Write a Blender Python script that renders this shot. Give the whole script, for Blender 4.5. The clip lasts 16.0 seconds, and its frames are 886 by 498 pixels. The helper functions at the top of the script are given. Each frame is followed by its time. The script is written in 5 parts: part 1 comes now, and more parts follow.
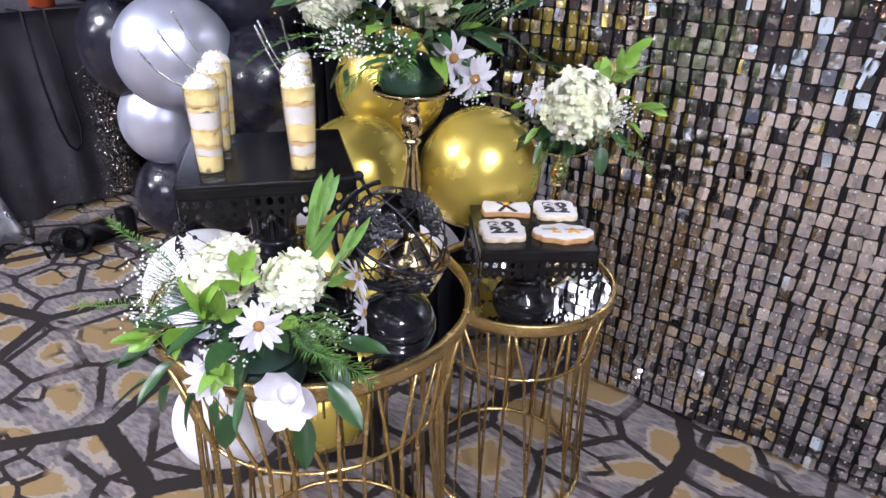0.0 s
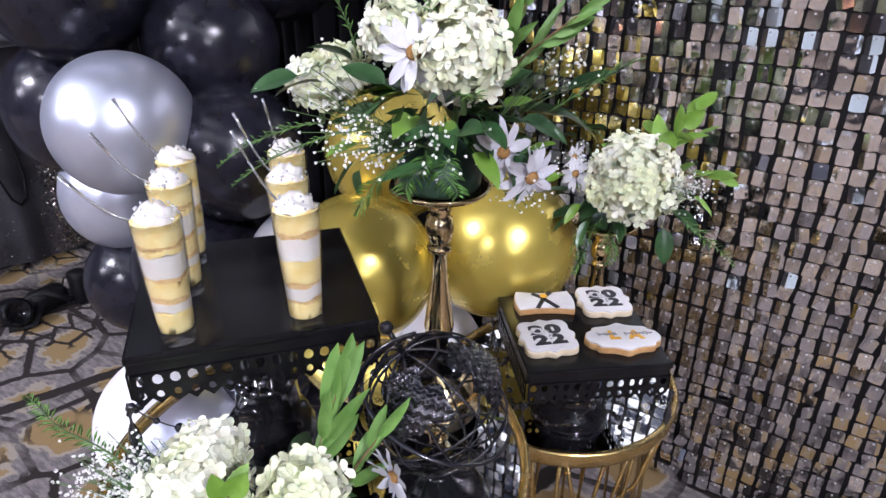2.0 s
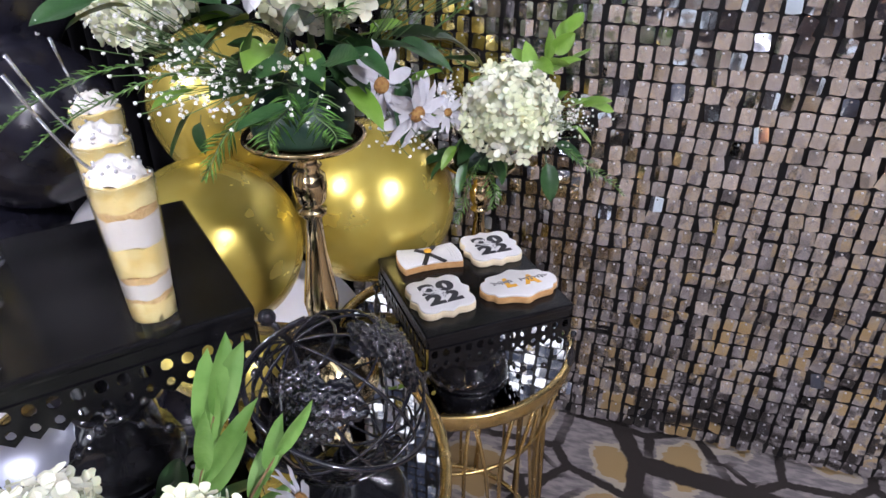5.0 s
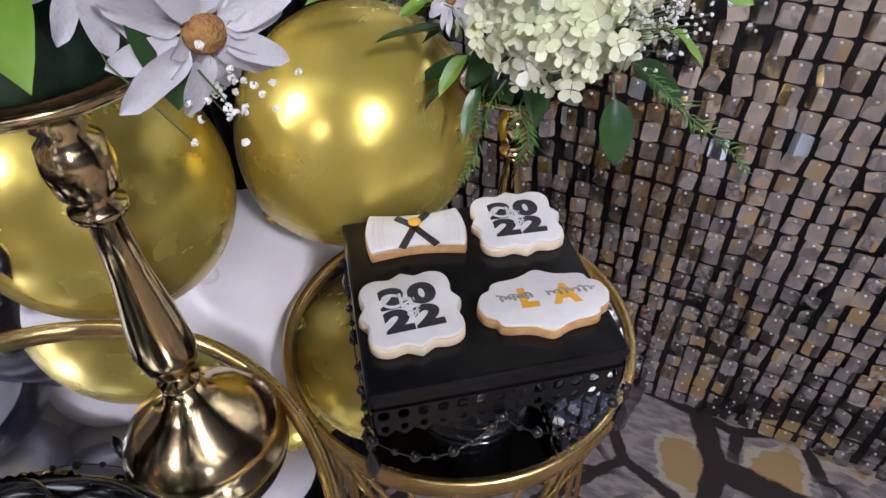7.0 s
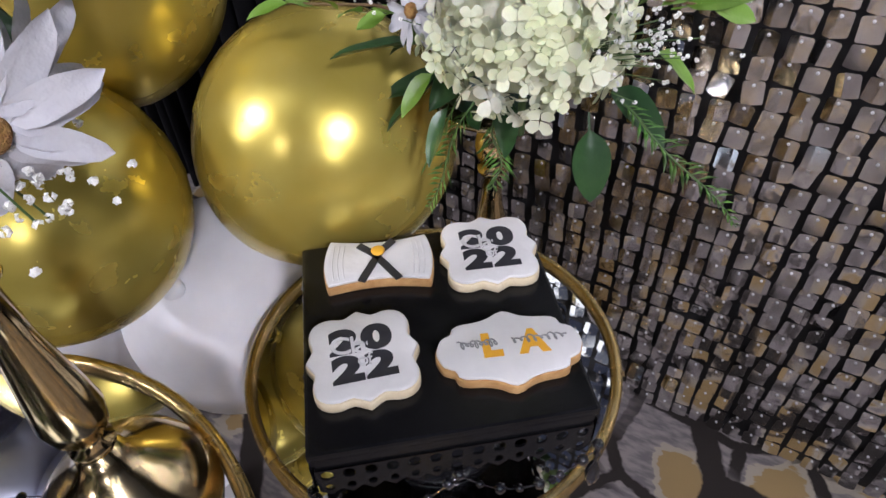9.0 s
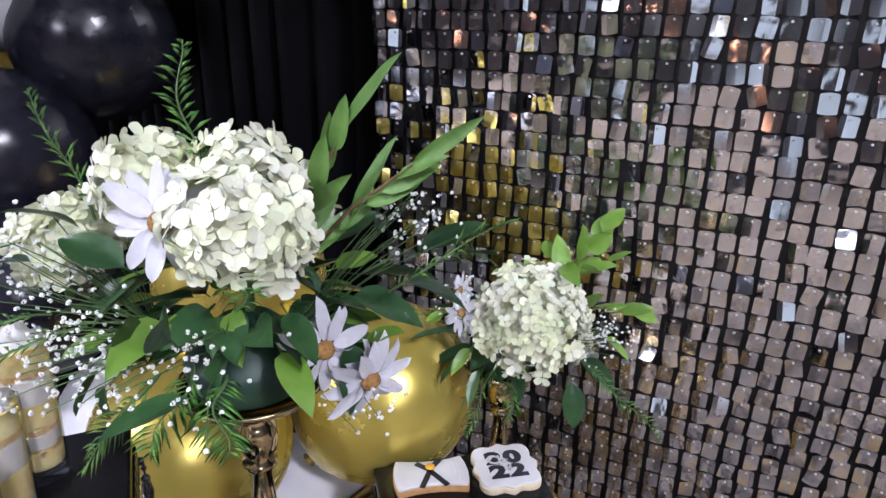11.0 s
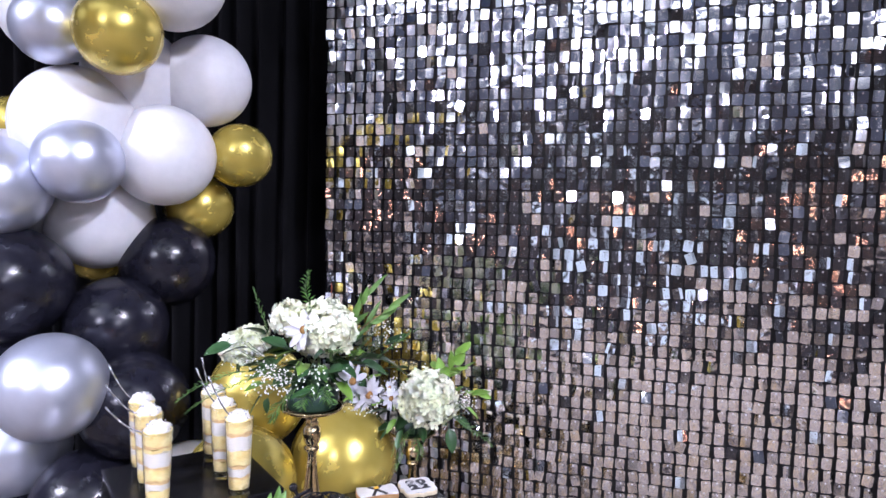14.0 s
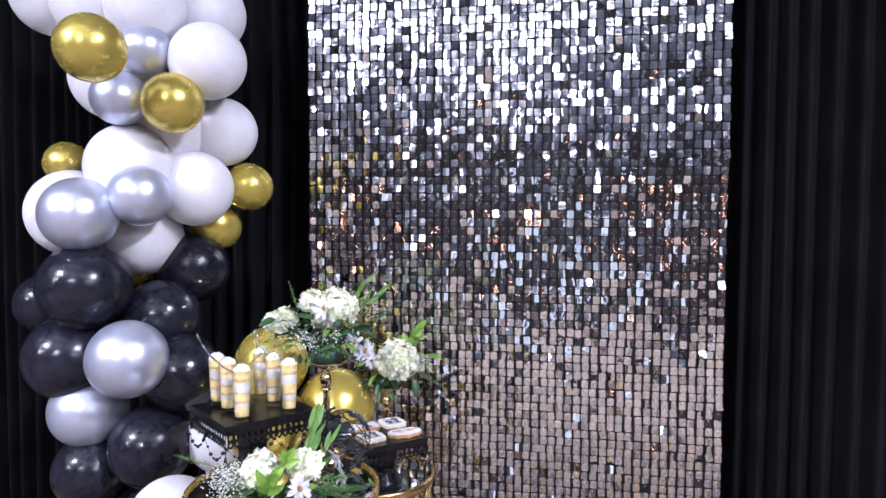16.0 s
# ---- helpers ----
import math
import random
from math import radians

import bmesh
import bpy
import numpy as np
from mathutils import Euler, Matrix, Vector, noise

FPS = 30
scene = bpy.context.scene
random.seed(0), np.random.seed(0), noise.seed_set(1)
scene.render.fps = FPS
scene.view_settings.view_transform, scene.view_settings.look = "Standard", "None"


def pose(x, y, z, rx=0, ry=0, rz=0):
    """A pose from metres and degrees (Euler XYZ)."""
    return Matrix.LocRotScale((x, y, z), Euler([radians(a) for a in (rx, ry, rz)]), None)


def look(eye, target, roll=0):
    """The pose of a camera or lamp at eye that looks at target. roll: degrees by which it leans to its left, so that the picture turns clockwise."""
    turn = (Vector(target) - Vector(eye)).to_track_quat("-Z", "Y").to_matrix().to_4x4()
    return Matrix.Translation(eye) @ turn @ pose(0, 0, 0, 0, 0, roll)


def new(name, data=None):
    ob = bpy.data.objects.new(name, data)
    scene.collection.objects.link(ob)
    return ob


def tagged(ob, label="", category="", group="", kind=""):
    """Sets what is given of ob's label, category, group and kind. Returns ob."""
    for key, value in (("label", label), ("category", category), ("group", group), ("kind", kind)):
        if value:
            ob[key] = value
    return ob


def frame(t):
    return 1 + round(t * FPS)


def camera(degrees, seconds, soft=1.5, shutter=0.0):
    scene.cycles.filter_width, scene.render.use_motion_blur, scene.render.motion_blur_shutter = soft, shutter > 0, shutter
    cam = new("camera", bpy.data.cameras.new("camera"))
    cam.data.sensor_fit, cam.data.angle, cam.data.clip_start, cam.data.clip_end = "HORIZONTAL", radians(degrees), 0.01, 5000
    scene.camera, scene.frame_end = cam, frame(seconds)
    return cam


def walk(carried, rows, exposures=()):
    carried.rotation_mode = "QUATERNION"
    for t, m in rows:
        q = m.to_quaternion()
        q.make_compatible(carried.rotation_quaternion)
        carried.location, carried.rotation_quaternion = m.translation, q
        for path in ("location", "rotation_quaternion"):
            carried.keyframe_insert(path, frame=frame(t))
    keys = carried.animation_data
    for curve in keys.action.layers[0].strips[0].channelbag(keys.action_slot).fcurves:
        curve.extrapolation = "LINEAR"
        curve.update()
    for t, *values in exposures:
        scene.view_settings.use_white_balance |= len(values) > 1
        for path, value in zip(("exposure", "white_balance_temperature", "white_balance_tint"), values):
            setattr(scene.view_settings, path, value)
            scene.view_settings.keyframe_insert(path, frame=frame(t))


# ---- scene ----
cam = camera(69.4, 16.0)
PATH = [
    (0, (0.1271, 0.1041, 1.0254), (-0.8558, 1.4908, 0.1764), 1.77),
    (0.5, (0.0797, 0.1654, 1.0284), (-0.9290, 1.5348, 0.1816), 1.07),
    (1, (0.0262, 0.2233, 1.0335), (-1.0075, 1.5663, 0.1746), 0.57),
    (1.5, (-0.0182, 0.2514, 1.0439), (-1.0279, 1.6153, 0.1894), 0.87),
    (2, (-0.0841, 0.2675, 1.0595), (-1.0015, 1.7095, 0.2295), 0.48),
    (2.5, (-0.1230, 0.2852, 1.0637), (-0.9506, 1.7846, 0.2410), 0.59),
    (3, (-0.1524, 0.2928, 1.0648), (-0.8929, 1.8403, 0.2482), 0.70),
    (3.5, (-0.1667, 0.2851, 1.0648), (-0.8047, 1.8805, 0.2538), 0.91),
    (4, (-0.1611, 0.2665, 1.0586), (-0.7066, 1.8924, 0.2408), 0.92),
    (4.5, (-0.1528, 0.2667, 1.0451), (-0.6526, 1.8868, 0.1874), 0.92),
    (4.7, (-0.1522, 0.2844, 1.0326), (-0.6434, 1.8910, 0.1451), 0.62),
    (6.8, (-0.1699, 0.6447, 0.9387), (-0.8437, 1.9320, -0.2856), -1.25),
    (7, (-0.1693, 0.6634, 0.9324), (-0.8529, 1.9255, -0.3125), -1.55),
    (7.5, (-0.1703, 0.7008, 0.9219), (-0.8671, 1.9115, -0.3660), -1.66),
    (8, (-0.1720, 0.7257, 0.9124), (-0.8867, 1.8939, -0.4046), -2.37),
    (8.5, (-0.1703, 0.7413, 0.9103), (-0.8956, 1.8840, -0.4232), -2.68),
    (9, (-0.1609, 0.7406, 0.9373), (-0.8738, 1.9264, -0.3649), -2.17),
    (9.5, (-0.1466, 0.7141, 0.9790), (-0.9055, 1.9925, -0.2041), -2.15),
    (9.7, (-0.1409, 0.6945, 0.9988), (-0.9225, 2.0225, -0.1127), -1.94),
    (11.8, (-0.1048, 0.3504, 1.1227), (-0.8140, 2.0576, 0.6840), 1.52),
    (12, (-0.0862, 0.3166, 1.1343), (-0.7780, 2.0432, 0.7465), 1.52),
    (12.5, (-0.0348, 0.2180, 1.1501), (-0.6754, 1.9888, 0.8970), 1.23),
    (13, (0.0323, 0.0782, 1.1536), (-0.5660, 1.8741, 0.9896), 1.23),
    (13.5, (0.0613, -0.0396, 1.1602), (-0.5085, 1.7679, 1.0256), 1.24),
    (14, (0.0671, -0.1883, 1.1597), (-0.4291, 1.6429, 1.0572), 1.24),
    (14.5, (0.0758, -0.3212, 1.1737), (-0.2902, 1.5407, 1.0774), 0.86),
    (15, (0.0981, -0.4622, 1.1721), (-0.1922, 1.4143, 1.1041), 0.26),
    (15.5, (0.1188, -0.6240, 1.1768), (-0.1761, 1.2507, 1.0851), 0.26),
    (16, (0.1213, -0.7592, 1.1866), (-0.1756, 1.1156, 1.1026), 0.36),
]
EXPOSURES = [(0, 1.14, 6250, 14), (1.5, 0.9, 6250, 14), (2.5, 0.85, 6250, 14), (4.7, 0.9, 6300, 13), (6.8, 0.7, 6500, 11), (9.5, 0.62, 6500, 11), (12, 0.87, 5900, 15), (14, 1.14, 5900, 17), (16, 1.13, 5900, 17)]
walk(cam, [(t, look(eye, target, roll)) for t, eye, target, roll in PATH], EXPOSURES)

# ---- world, lights, exposure ----
world = bpy.data.worlds.new("world")
scene.world = world
world.use_nodes = True
world.node_tree.nodes["Background"].inputs["Color"].default_value = (0.02, 0.022, 0.028, 1)
world.node_tree.nodes["Background"].inputs["Strength"].default_value = 0.2
KEY_LIGHT, PANEL_LIGHT, DOOR_GLOW = 350.0, 1.2, 0.22
rng = random.Random(7)


# ---- materials ----
def node_material(name):
    m = bpy.data.materials.new(name)
    m.use_nodes = True
    nt = m.node_tree
    return m, nt, nt.nodes["Principled BSDF"]


def surface(name, a, b=None, rough=0.5, metal=0.0, scale=20.0, bump=0.0, bump_scale=200.0, vary=0.0, rough_vary=0.1, coat=0.0, sub=0.0, sheen=0.0, spec=0.5, island=False):
    """A surface whose colour wanders between a and b at two scales, with uneven gloss and a fine relief."""
    m, nt, p = node_material(name)
    b = b or a
    L = nt.links.new
    co = nt.nodes.new("ShaderNodeTexCoord")
    n1 = nt.nodes.new("ShaderNodeTexNoise")
    n1.inputs["Scale"].default_value, n1.inputs["Detail"].default_value = scale, 4
    L(co.outputs["Object"], n1.inputs["Vector"])
    n2 = nt.nodes.new("ShaderNodeTexNoise")
    n2.inputs["Scale"].default_value, n2.inputs["Detail"].default_value = bump_scale, 2
    L(co.outputs["Object"], n2.inputs["Vector"])
    mix = nt.nodes.new("ShaderNodeMix")
    mix.data_type = "RGBA"
    mix.inputs["A"].default_value, mix.inputs["B"].default_value = (*a, 1), (*b, 1)
    ramp = nt.nodes.new("ShaderNodeMapRange")
    ramp.inputs["From Min"].default_value, ramp.inputs["From Max"].default_value = 0.35, 0.65
    L(n1.outputs["Fac"], ramp.inputs["Value"])
    L(ramp.outputs["Result"], mix.inputs["Factor"])
    colour = mix.outputs["Result"]
    if vary:
        hsv = nt.nodes.new("ShaderNodeHueSaturation")
        r = nt.nodes.new("ShaderNodeMapRange")
        r.inputs["To Min"].default_value, r.inputs["To Max"].default_value = 1 - vary, 1 + vary
        if island:
            src = nt.nodes.new("ShaderNodeNewGeometry").outputs["Random Per Island"]
        else:
            src = nt.nodes.new("ShaderNodeObjectInfo").outputs["Random"]
        L(src, r.inputs["Value"])
        L(r.outputs["Result"], hsv.inputs["Value"])
        L(colour, hsv.inputs["Color"])
        colour = hsv.outputs["Color"]
    L(colour, p.inputs["Base Color"])
    rr = nt.nodes.new("ShaderNodeMapRange")
    rr.inputs["To Min"].default_value, rr.inputs["To Max"].default_value = max(0.0, rough * (1 - rough_vary)), min(1.0, rough * (1 + rough_vary))
    L(n1.outputs["Fac"], rr.inputs["Value"])
    L(rr.outputs["Result"], p.inputs["Roughness"])
    p.inputs["Metallic"].default_value = metal
    p.inputs["Coat Weight"].default_value = coat
    p.inputs["Coat Roughness"].default_value = 0.08
    p.inputs["Subsurface Weight"].default_value = sub
    p.inputs["Subsurface Radius"].default_value = (0.01, 0.008, 0.006)
    p.inputs["Sheen Weight"].default_value = sheen
    p.inputs["Specular IOR Level"].default_value = spec
    if bump:
        bp = nt.nodes.new("ShaderNodeBump")
        bp.inputs["Strength"].default_value, bp.inputs["Distance"].default_value = bump, 0.002
        L(n2.outputs["Fac"], bp.inputs["Height"])
        L(bp.outputs["Normal"], p.inputs["Normal"])
    return m


def glow(name, colour, strength):
    m, nt, p = node_material(name)
    p.inputs["Base Color"].default_value = (*colour, 1)
    p.inputs["Emission Color"].default_value = (*colour, 1)
    p.inputs["Emission Strength"].default_value = strength
    return m


def carpet_material():
    """Hotel carpet: ragged light patches with tan islands, crossed by black broken bands."""
    m, nt, p = node_material("patterned_carpet")
    L, N = nt.links.new, nt.nodes.new
    co = N("ShaderNodeTexCoord")

    def noise_of(scale, detail, rough=0.55):
        n = N("ShaderNodeTexNoise")
        n.inputs["Scale"].default_value, n.inputs["Detail"].default_value, n.inputs["Roughness"].default_value = scale, detail, rough
        L(co.outputs["Object"], n.inputs["Vector"])
        return n

    def ramped(value, lo, hi):
        r = N("ShaderNodeMapRange")
        r.inputs["From Min"].default_value, r.inputs["From Max"].default_value = lo, hi
        L(value, r.inputs["Value"])
        return r.outputs["Result"]

    def math_of(op, a, b):
        k = N("ShaderNodeMath")
        k.operation = op
        for i, v in enumerate((a, b)):
            if isinstance(v, float):
                k.inputs[i].default_value = v
            else:
                L(v, k.inputs[i])
        return k.outputs[0]

    def mixed(f, a, b):
        k = N("ShaderNodeMix")
        k.data_type = "RGBA"
        L(f, k.inputs["Factor"])
        for s, v in (("A", a), ("B", b)):
            if isinstance(v, tuple):
                k.inputs[s].default_value = (*v, 1)
            else:
                L(v, k.inputs[s])
        return k.outputs["Result"]

    def cells(scale, turn, stretch, shift):
        """Distance to the edge of irregular straight-sided cells, their sides roughened by the weave."""
        mp = N("ShaderNodeMapping")
        mp.inputs["Rotation"].default_value, mp.inputs["Scale"].default_value = (0, 0, radians(turn)), (1.0, stretch, 1.0)
        mp.inputs["Location"].default_value = (shift, 0.4 * shift, 0.0)
        add = N("ShaderNodeVectorMath")
        add.operation = "ADD"
        wob = N("ShaderNodeVectorMath")
        wob.operation = "SCALE"
        wob.inputs["Scale"].default_value = 0.014
        L(ragged.outputs["Color"], wob.inputs[0])
        L(co.outputs["Object"], add.inputs[0])
        L(wob.outputs[0], add.inputs[1])
        L(add.outputs[0], mp.inputs["Vector"])
        v = N("ShaderNodeTexVoronoi")
        v.feature, v.voronoi_dimensions = "DISTANCE_TO_EDGE", "2D"
        v.inputs["Scale"].default_value, v.inputs["Randomness"].default_value = scale, 0.78
        L(mp.outputs["Vector"], v.inputs["Vector"])
        return v.outputs["Distance"]

    def inverse(v):
        return math_of("SUBTRACT", 1.0, v)

    grain = noise_of(900, 2)
    ragged = noise_of(46, 3, 0.6)
    streak_map = N("ShaderNodeMapping")
    streak_map.inputs["Scale"].default_value = (30.0, 95.0, 1.0)
    L(co.outputs["Object"], streak_map.inputs["Vector"])
    streak = N("ShaderNodeTexNoise")
    streak.inputs["Scale"].default_value, streak.inputs["Detail"].default_value = 1.0, 3
    L(streak_map.outputs["Vector"], streak.inputs["Vector"])
    stones, trunks, twigs = cells(4.8, 8, 1.15, 0.0), cells(2.0, 12, 0.8, 0.7), cells(9.0, -14, 1.9, 0.3)
    island = noise_of(5.5, 2, 0.5)
    field = math_of("ADD", math_of("MULTIPLY", stones, 0.9), math_of("MULTIPLY", math_of("SUBTRACT", island.outputs["Fac"], 0.5), 1.1))
    field = math_of("ADD", field, math_of("MULTIPLY", math_of("SUBTRACT", streak.outputs["Fac"], 0.5), 0.16))
    base = mixed(ramped(streak.outputs["Fac"], 0.40, 0.60), (0.16, 0.144, 0.152), (0.27, 0.242, 0.238))
    base = mixed(ramped(field, 0.185, 0.205), base, (0.36, 0.315, 0.26))
    base = mixed(ramped(field, 0.262, 0.280), base, (0.31, 0.215, 0.10))
    line = inverse(ramped(stones, 0.043, 0.060))
    gaps = ramped(noise_of(3.2, 2).outputs["Fac"], 0.36, 0.46)
    line = math_of("MULTIPLY", line, gaps)
    trunk = inverse(ramped(trunks, 0.034, 0.042))
    twig = math_of("MULTIPLY", inverse(ramped(twigs, 0.07, 0.10)), ramped(noise_of(4.3, 2).outputs["Fac"], 0.52, 0.58))
    dark = math_of("MAXIMUM", math_of("MAXIMUM", line, trunk), twig)
    colour = mixed(dark, base, (0.024, 0.020, 0.019))
    colour = mixed(math_of("MULTIPLY", grain.outputs["Fac"], 0.22), colour, (0.05, 0.04, 0.035))
    L(colour, p.inputs["Base Color"])
    p.inputs["Roughness"].default_value = 0.95
    p.inputs["Specular IOR Level"].default_value = 0.15
    bp = N("ShaderNodeBump")
    bp.inputs["Strength"].default_value, bp.inputs["Distance"].default_value = 0.8, 0.004
    L(grain.outputs["Fac"], bp.inputs["Height"])
    L(bp.outputs["Normal"], p.inputs["Normal"])
    return m


def sequin_material(name, single):
    """Mirror film: slightly buckled, so that it bends what it reflects; each piece a little different."""
    m, nt, p = node_material(name)
    L, N = nt.links.new, nt.nodes.new
    co, geo = N("ShaderNodeTexCoord"), N("ShaderNodeObjectInfo" if single else "ShaderNodeNewGeometry")
    rnd = geo.outputs["Random" if single else "Random Per Island"]
    mix = N("ShaderNodeMix")
    mix.data_type = "RGBA"
    mix.inputs["A"].default_value, mix.inputs["B"].default_value = (0.70, 0.69, 0.68, 1), (0.84, 0.83, 0.83, 1)
    L(rnd, mix.inputs["Factor"])
    L(mix.outputs["Result"], p.inputs["Base Color"])
    p.inputs["Metallic"].default_value, p.inputs["Roughness"].default_value = 1.0, 0.10
    n = N("ShaderNodeTexNoise")
    n.inputs["Scale"].default_value, n.inputs["Detail"].default_value = 38, 1
    L(co.outputs["Object"], n.inputs["Vector"])
    bp = N("ShaderNodeBump")
    bp.inputs["Distance"].default_value = 0.004
    r = N("ShaderNodeMapRange")
    r.inputs["From Min"].default_value, r.inputs["From Max"].default_value, r.inputs["To Max"].default_value = 0.3, 1.0, 0.45
    L(rnd, r.inputs["Value"])
    L(r.outputs["Result"], bp.inputs["Strength"])
    L(n.outputs["Fac"], bp.inputs["Height"])
    L(bp.outputs["Normal"], p.inputs["Normal"])
    return m


def clear_material(name, tint, rough, ior):
    m, nt, p = node_material(name)
    p.inputs["Base Color"].default_value = (*tint, 1)
    p.inputs["Transmission Weight"].default_value = 1.0
    p.inputs["Roughness"].default_value, p.inputs["IOR"].default_value = rough, ior
    return m


def thin_clear_material(name):
    """Thin clear plastic: lets light straight through and keeps its gloss."""
    m, nt, p = node_material(name)
    L, N = nt.links.new, nt.nodes.new
    nt.nodes.remove(p)
    out = nt.nodes["Material Output"]
    clear, gloss, mix, fr = N("ShaderNodeBsdfTransparent"), N("ShaderNodeBsdfGlossy"), N("ShaderNodeMixShader"), N("ShaderNodeLayerWeight")
    clear.inputs["Color"].default_value = (0.99, 0.99, 0.99, 1)
    gloss.inputs["Roughness"].default_value = 0.04
    fr.inputs["Blend"].default_value = 0.13
    L(fr.outputs["Facing"], mix.inputs[0])
    L(clear.outputs[0], mix.inputs[1])
    L(gloss.outputs[0], mix.inputs[2])
    L(mix.outputs[0], out.inputs["Surface"])
    return m


CARPET = carpet_material()
PLASTER = surface("ceiling_plaster", (0.155, 0.215, 0.36), (0.115, 0.165, 0.295), 0.9, scale=2, bump=0.1)
ROOM_WALL = surface("room_wall_paint", (0.022, 0.022, 0.03), (0.035, 0.034, 0.04), 0.8, scale=1.5, bump=0.1)
DRAPE = surface("black_drape_cloth", (0.0042, 0.0042, 0.005), (0.0072, 0.0072, 0.0085), 0.9, scale=6, bump=0.3, bump_scale=500, spec=0.05)
GOLD_SKIN = surface("gold_chrome_latex", (0.58, 0.455, 0.09), (0.63, 0.50, 0.115), 0.27, 0.66, scale=3, rough_vary=0.06, vary=0.05)
SILVER_SKIN = surface("silver_chrome_latex", (0.53, 0.56, 0.67), (0.57, 0.60, 0.71), 0.34, 0.74, scale=3, rough_vary=0.06, vary=0.05)
WHITE_SKIN = surface("white_latex", (0.66, 0.66, 0.69), (0.70, 0.70, 0.73), 0.42, scale=5, vary=0.05, spec=0.3, sub=0.25)
BLACK_SKIN = surface("black_latex", (0.008, 0.008, 0.013), (0.014, 0.014, 0.022), 0.20, scale=5, vary=0.15, spec=0.38, bump=0.03, bump_scale=700)
TABLE_GOLD = surface("brushed_gold_paint", (0.55, 0.39, 0.15), (0.65, 0.48, 0.22), 0.25, 0.95, scale=40, bump=0.15, bump_scale=400, rough_vary=0.3)
STAND_GOLD = surface("polished_antique_gold", (0.68, 0.52, 0.28), (0.76, 0.60, 0.35), 0.14, 1.0, scale=20, rough_vary=0.3)
MIRROR = surface("mirror_top", (0.78, 0.78, 0.80), (0.80, 0.80, 0.82), 0.02, 1.0, scale=15, rough_vary=0.5)
BLACK_GLOSS = surface("black_gloss_enamel", (0.006, 0.006, 0.007), (0.010, 0.010, 0.012), 0.10, scale=25, spec=0.32, bump=0.015, bump_scale=350, rough_vary=0.15)
BLACK_PLATE = surface("black_satin_enamel", (0.004, 0.004, 0.005), (0.007, 0.007, 0.008), 0.24, scale=30, spec=0.3, bump=0.05, bump_scale=500, rough_vary=0.25)
BLACK_IRON = surface("hammered_black_iron", (0.010, 0.010, 0.014), (0.018, 0.018, 0.024), 0.18, 0.3, scale=40, bump=0.1, bump_scale=260, coat=0.5)
BEAD = surface("black_crystal_bead", (0.006, 0.006, 0.008), (0.02, 0.02, 0.025), 0.06, scale=90, coat=0.8)
GLASS = thin_clear_material("clear_plastic_cup")
SPOON = surface("silver_plastic", (0.45, 0.45, 0.47), (0.6, 0.6, 0.62), 0.18, 0.75, scale=60)
CREAM = surface("whipped_cream", (0.73, 0.71, 0.67), (0.68, 0.65, 0.60), 0.6, scale=60, bump=0.4, bump_scale=180, sub=0.15)
CUSTARD = surface("yellow_custard", (0.88, 0.77, 0.39), (0.80, 0.62, 0.24), 0.5, scale=90, bump=0.4, bump_scale=240, sub=0.1)
SPONGE = surface("sponge_crumb", (0.62, 0.40, 0.17), (0.76, 0.56, 0.28), 0.85, scale=150, bump=0.9, bump_scale=420)
DRAGEE = surface("silver_sugar_pearl", (0.74, 0.74, 0.76), (0.60, 0.60, 0.63), 0.25, 0.45, scale=100)
ICING = surface("white_royal_icing", (0.66, 0.655, 0.66), (0.62, 0.615, 0.62), 0.45, scale=70, bump=0.25, bump_scale=120)
PALE_DOUGH = surface("pale_cookie_dough", (0.68, 0.57, 0.38), (0.72, 0.63, 0.46), 0.75, scale=120, bump=0.5, bump_scale=350)
BROWN_DOUGH = surface("browned_cookie_dough", (0.42, 0.22, 0.08), (0.55, 0.33, 0.14), 0.75, scale=110, bump=0.5, bump_scale=350)
FONDANT = surface("black_fondant", (0.013, 0.014, 0.02), (0.022, 0.023, 0.03), 0.55, scale=90, bump=0.2)
YELLOW_ICING = surface("yellow_fondant", (0.76, 0.40, 0.03), (0.68, 0.34, 0.03), 0.5, scale=90, bump=0.2)
GREY_ICING = surface("silver_icing_line", (0.50, 0.50, 0.51), (0.60, 0.60, 0.61), 0.4, scale=90)
PIPED_GREY = surface("grey_piped_icing", (0.20, 0.20, 0.21), (0.30, 0.30, 0.31), 0.45, scale=90)
PETAL = surface("hydrangea_petal", (0.75, 0.75, 0.64), (0.68, 0.72, 0.47), 0.6, scale=20, vary=0.16, sub=0.3, bump=0.3, bump_scale=300, island=True)
WHITE_PETAL = surface("white_petal", (0.57, 0.57, 0.60), (0.50, 0.50, 0.54), 0.55, scale=60, vary=0.06, sub=0.15, bump=0.3, bump_scale=300)
DISC_FLORET = surface("daisy_disc", (0.42, 0.24, 0.07), (0.30, 0.14, 0.05), 0.85, scale=300, bump=1.0, bump_scale=700)
LEAF_DARK = surface("dark_glossy_leaf", (0.016, 0.05, 0.018), (0.028, 0.075, 0.022), 0.33, scale=40, vary=0.35, bump=0.25, bump_scale=140)
LEAF_LIGHT = surface("fresh_green_leaf", (0.11, 0.23, 0.022), (0.17, 0.30, 0.05), 0.42, scale=40, vary=0.25, bump=0.25, bump_scale=140)
LEAF_GREY = surface("grey_green_leaf", (0.085, 0.19, 0.035), (0.125, 0.24, 0.055), 0.5, scale=40, vary=0.2, bump=0.25, bump_scale=140)
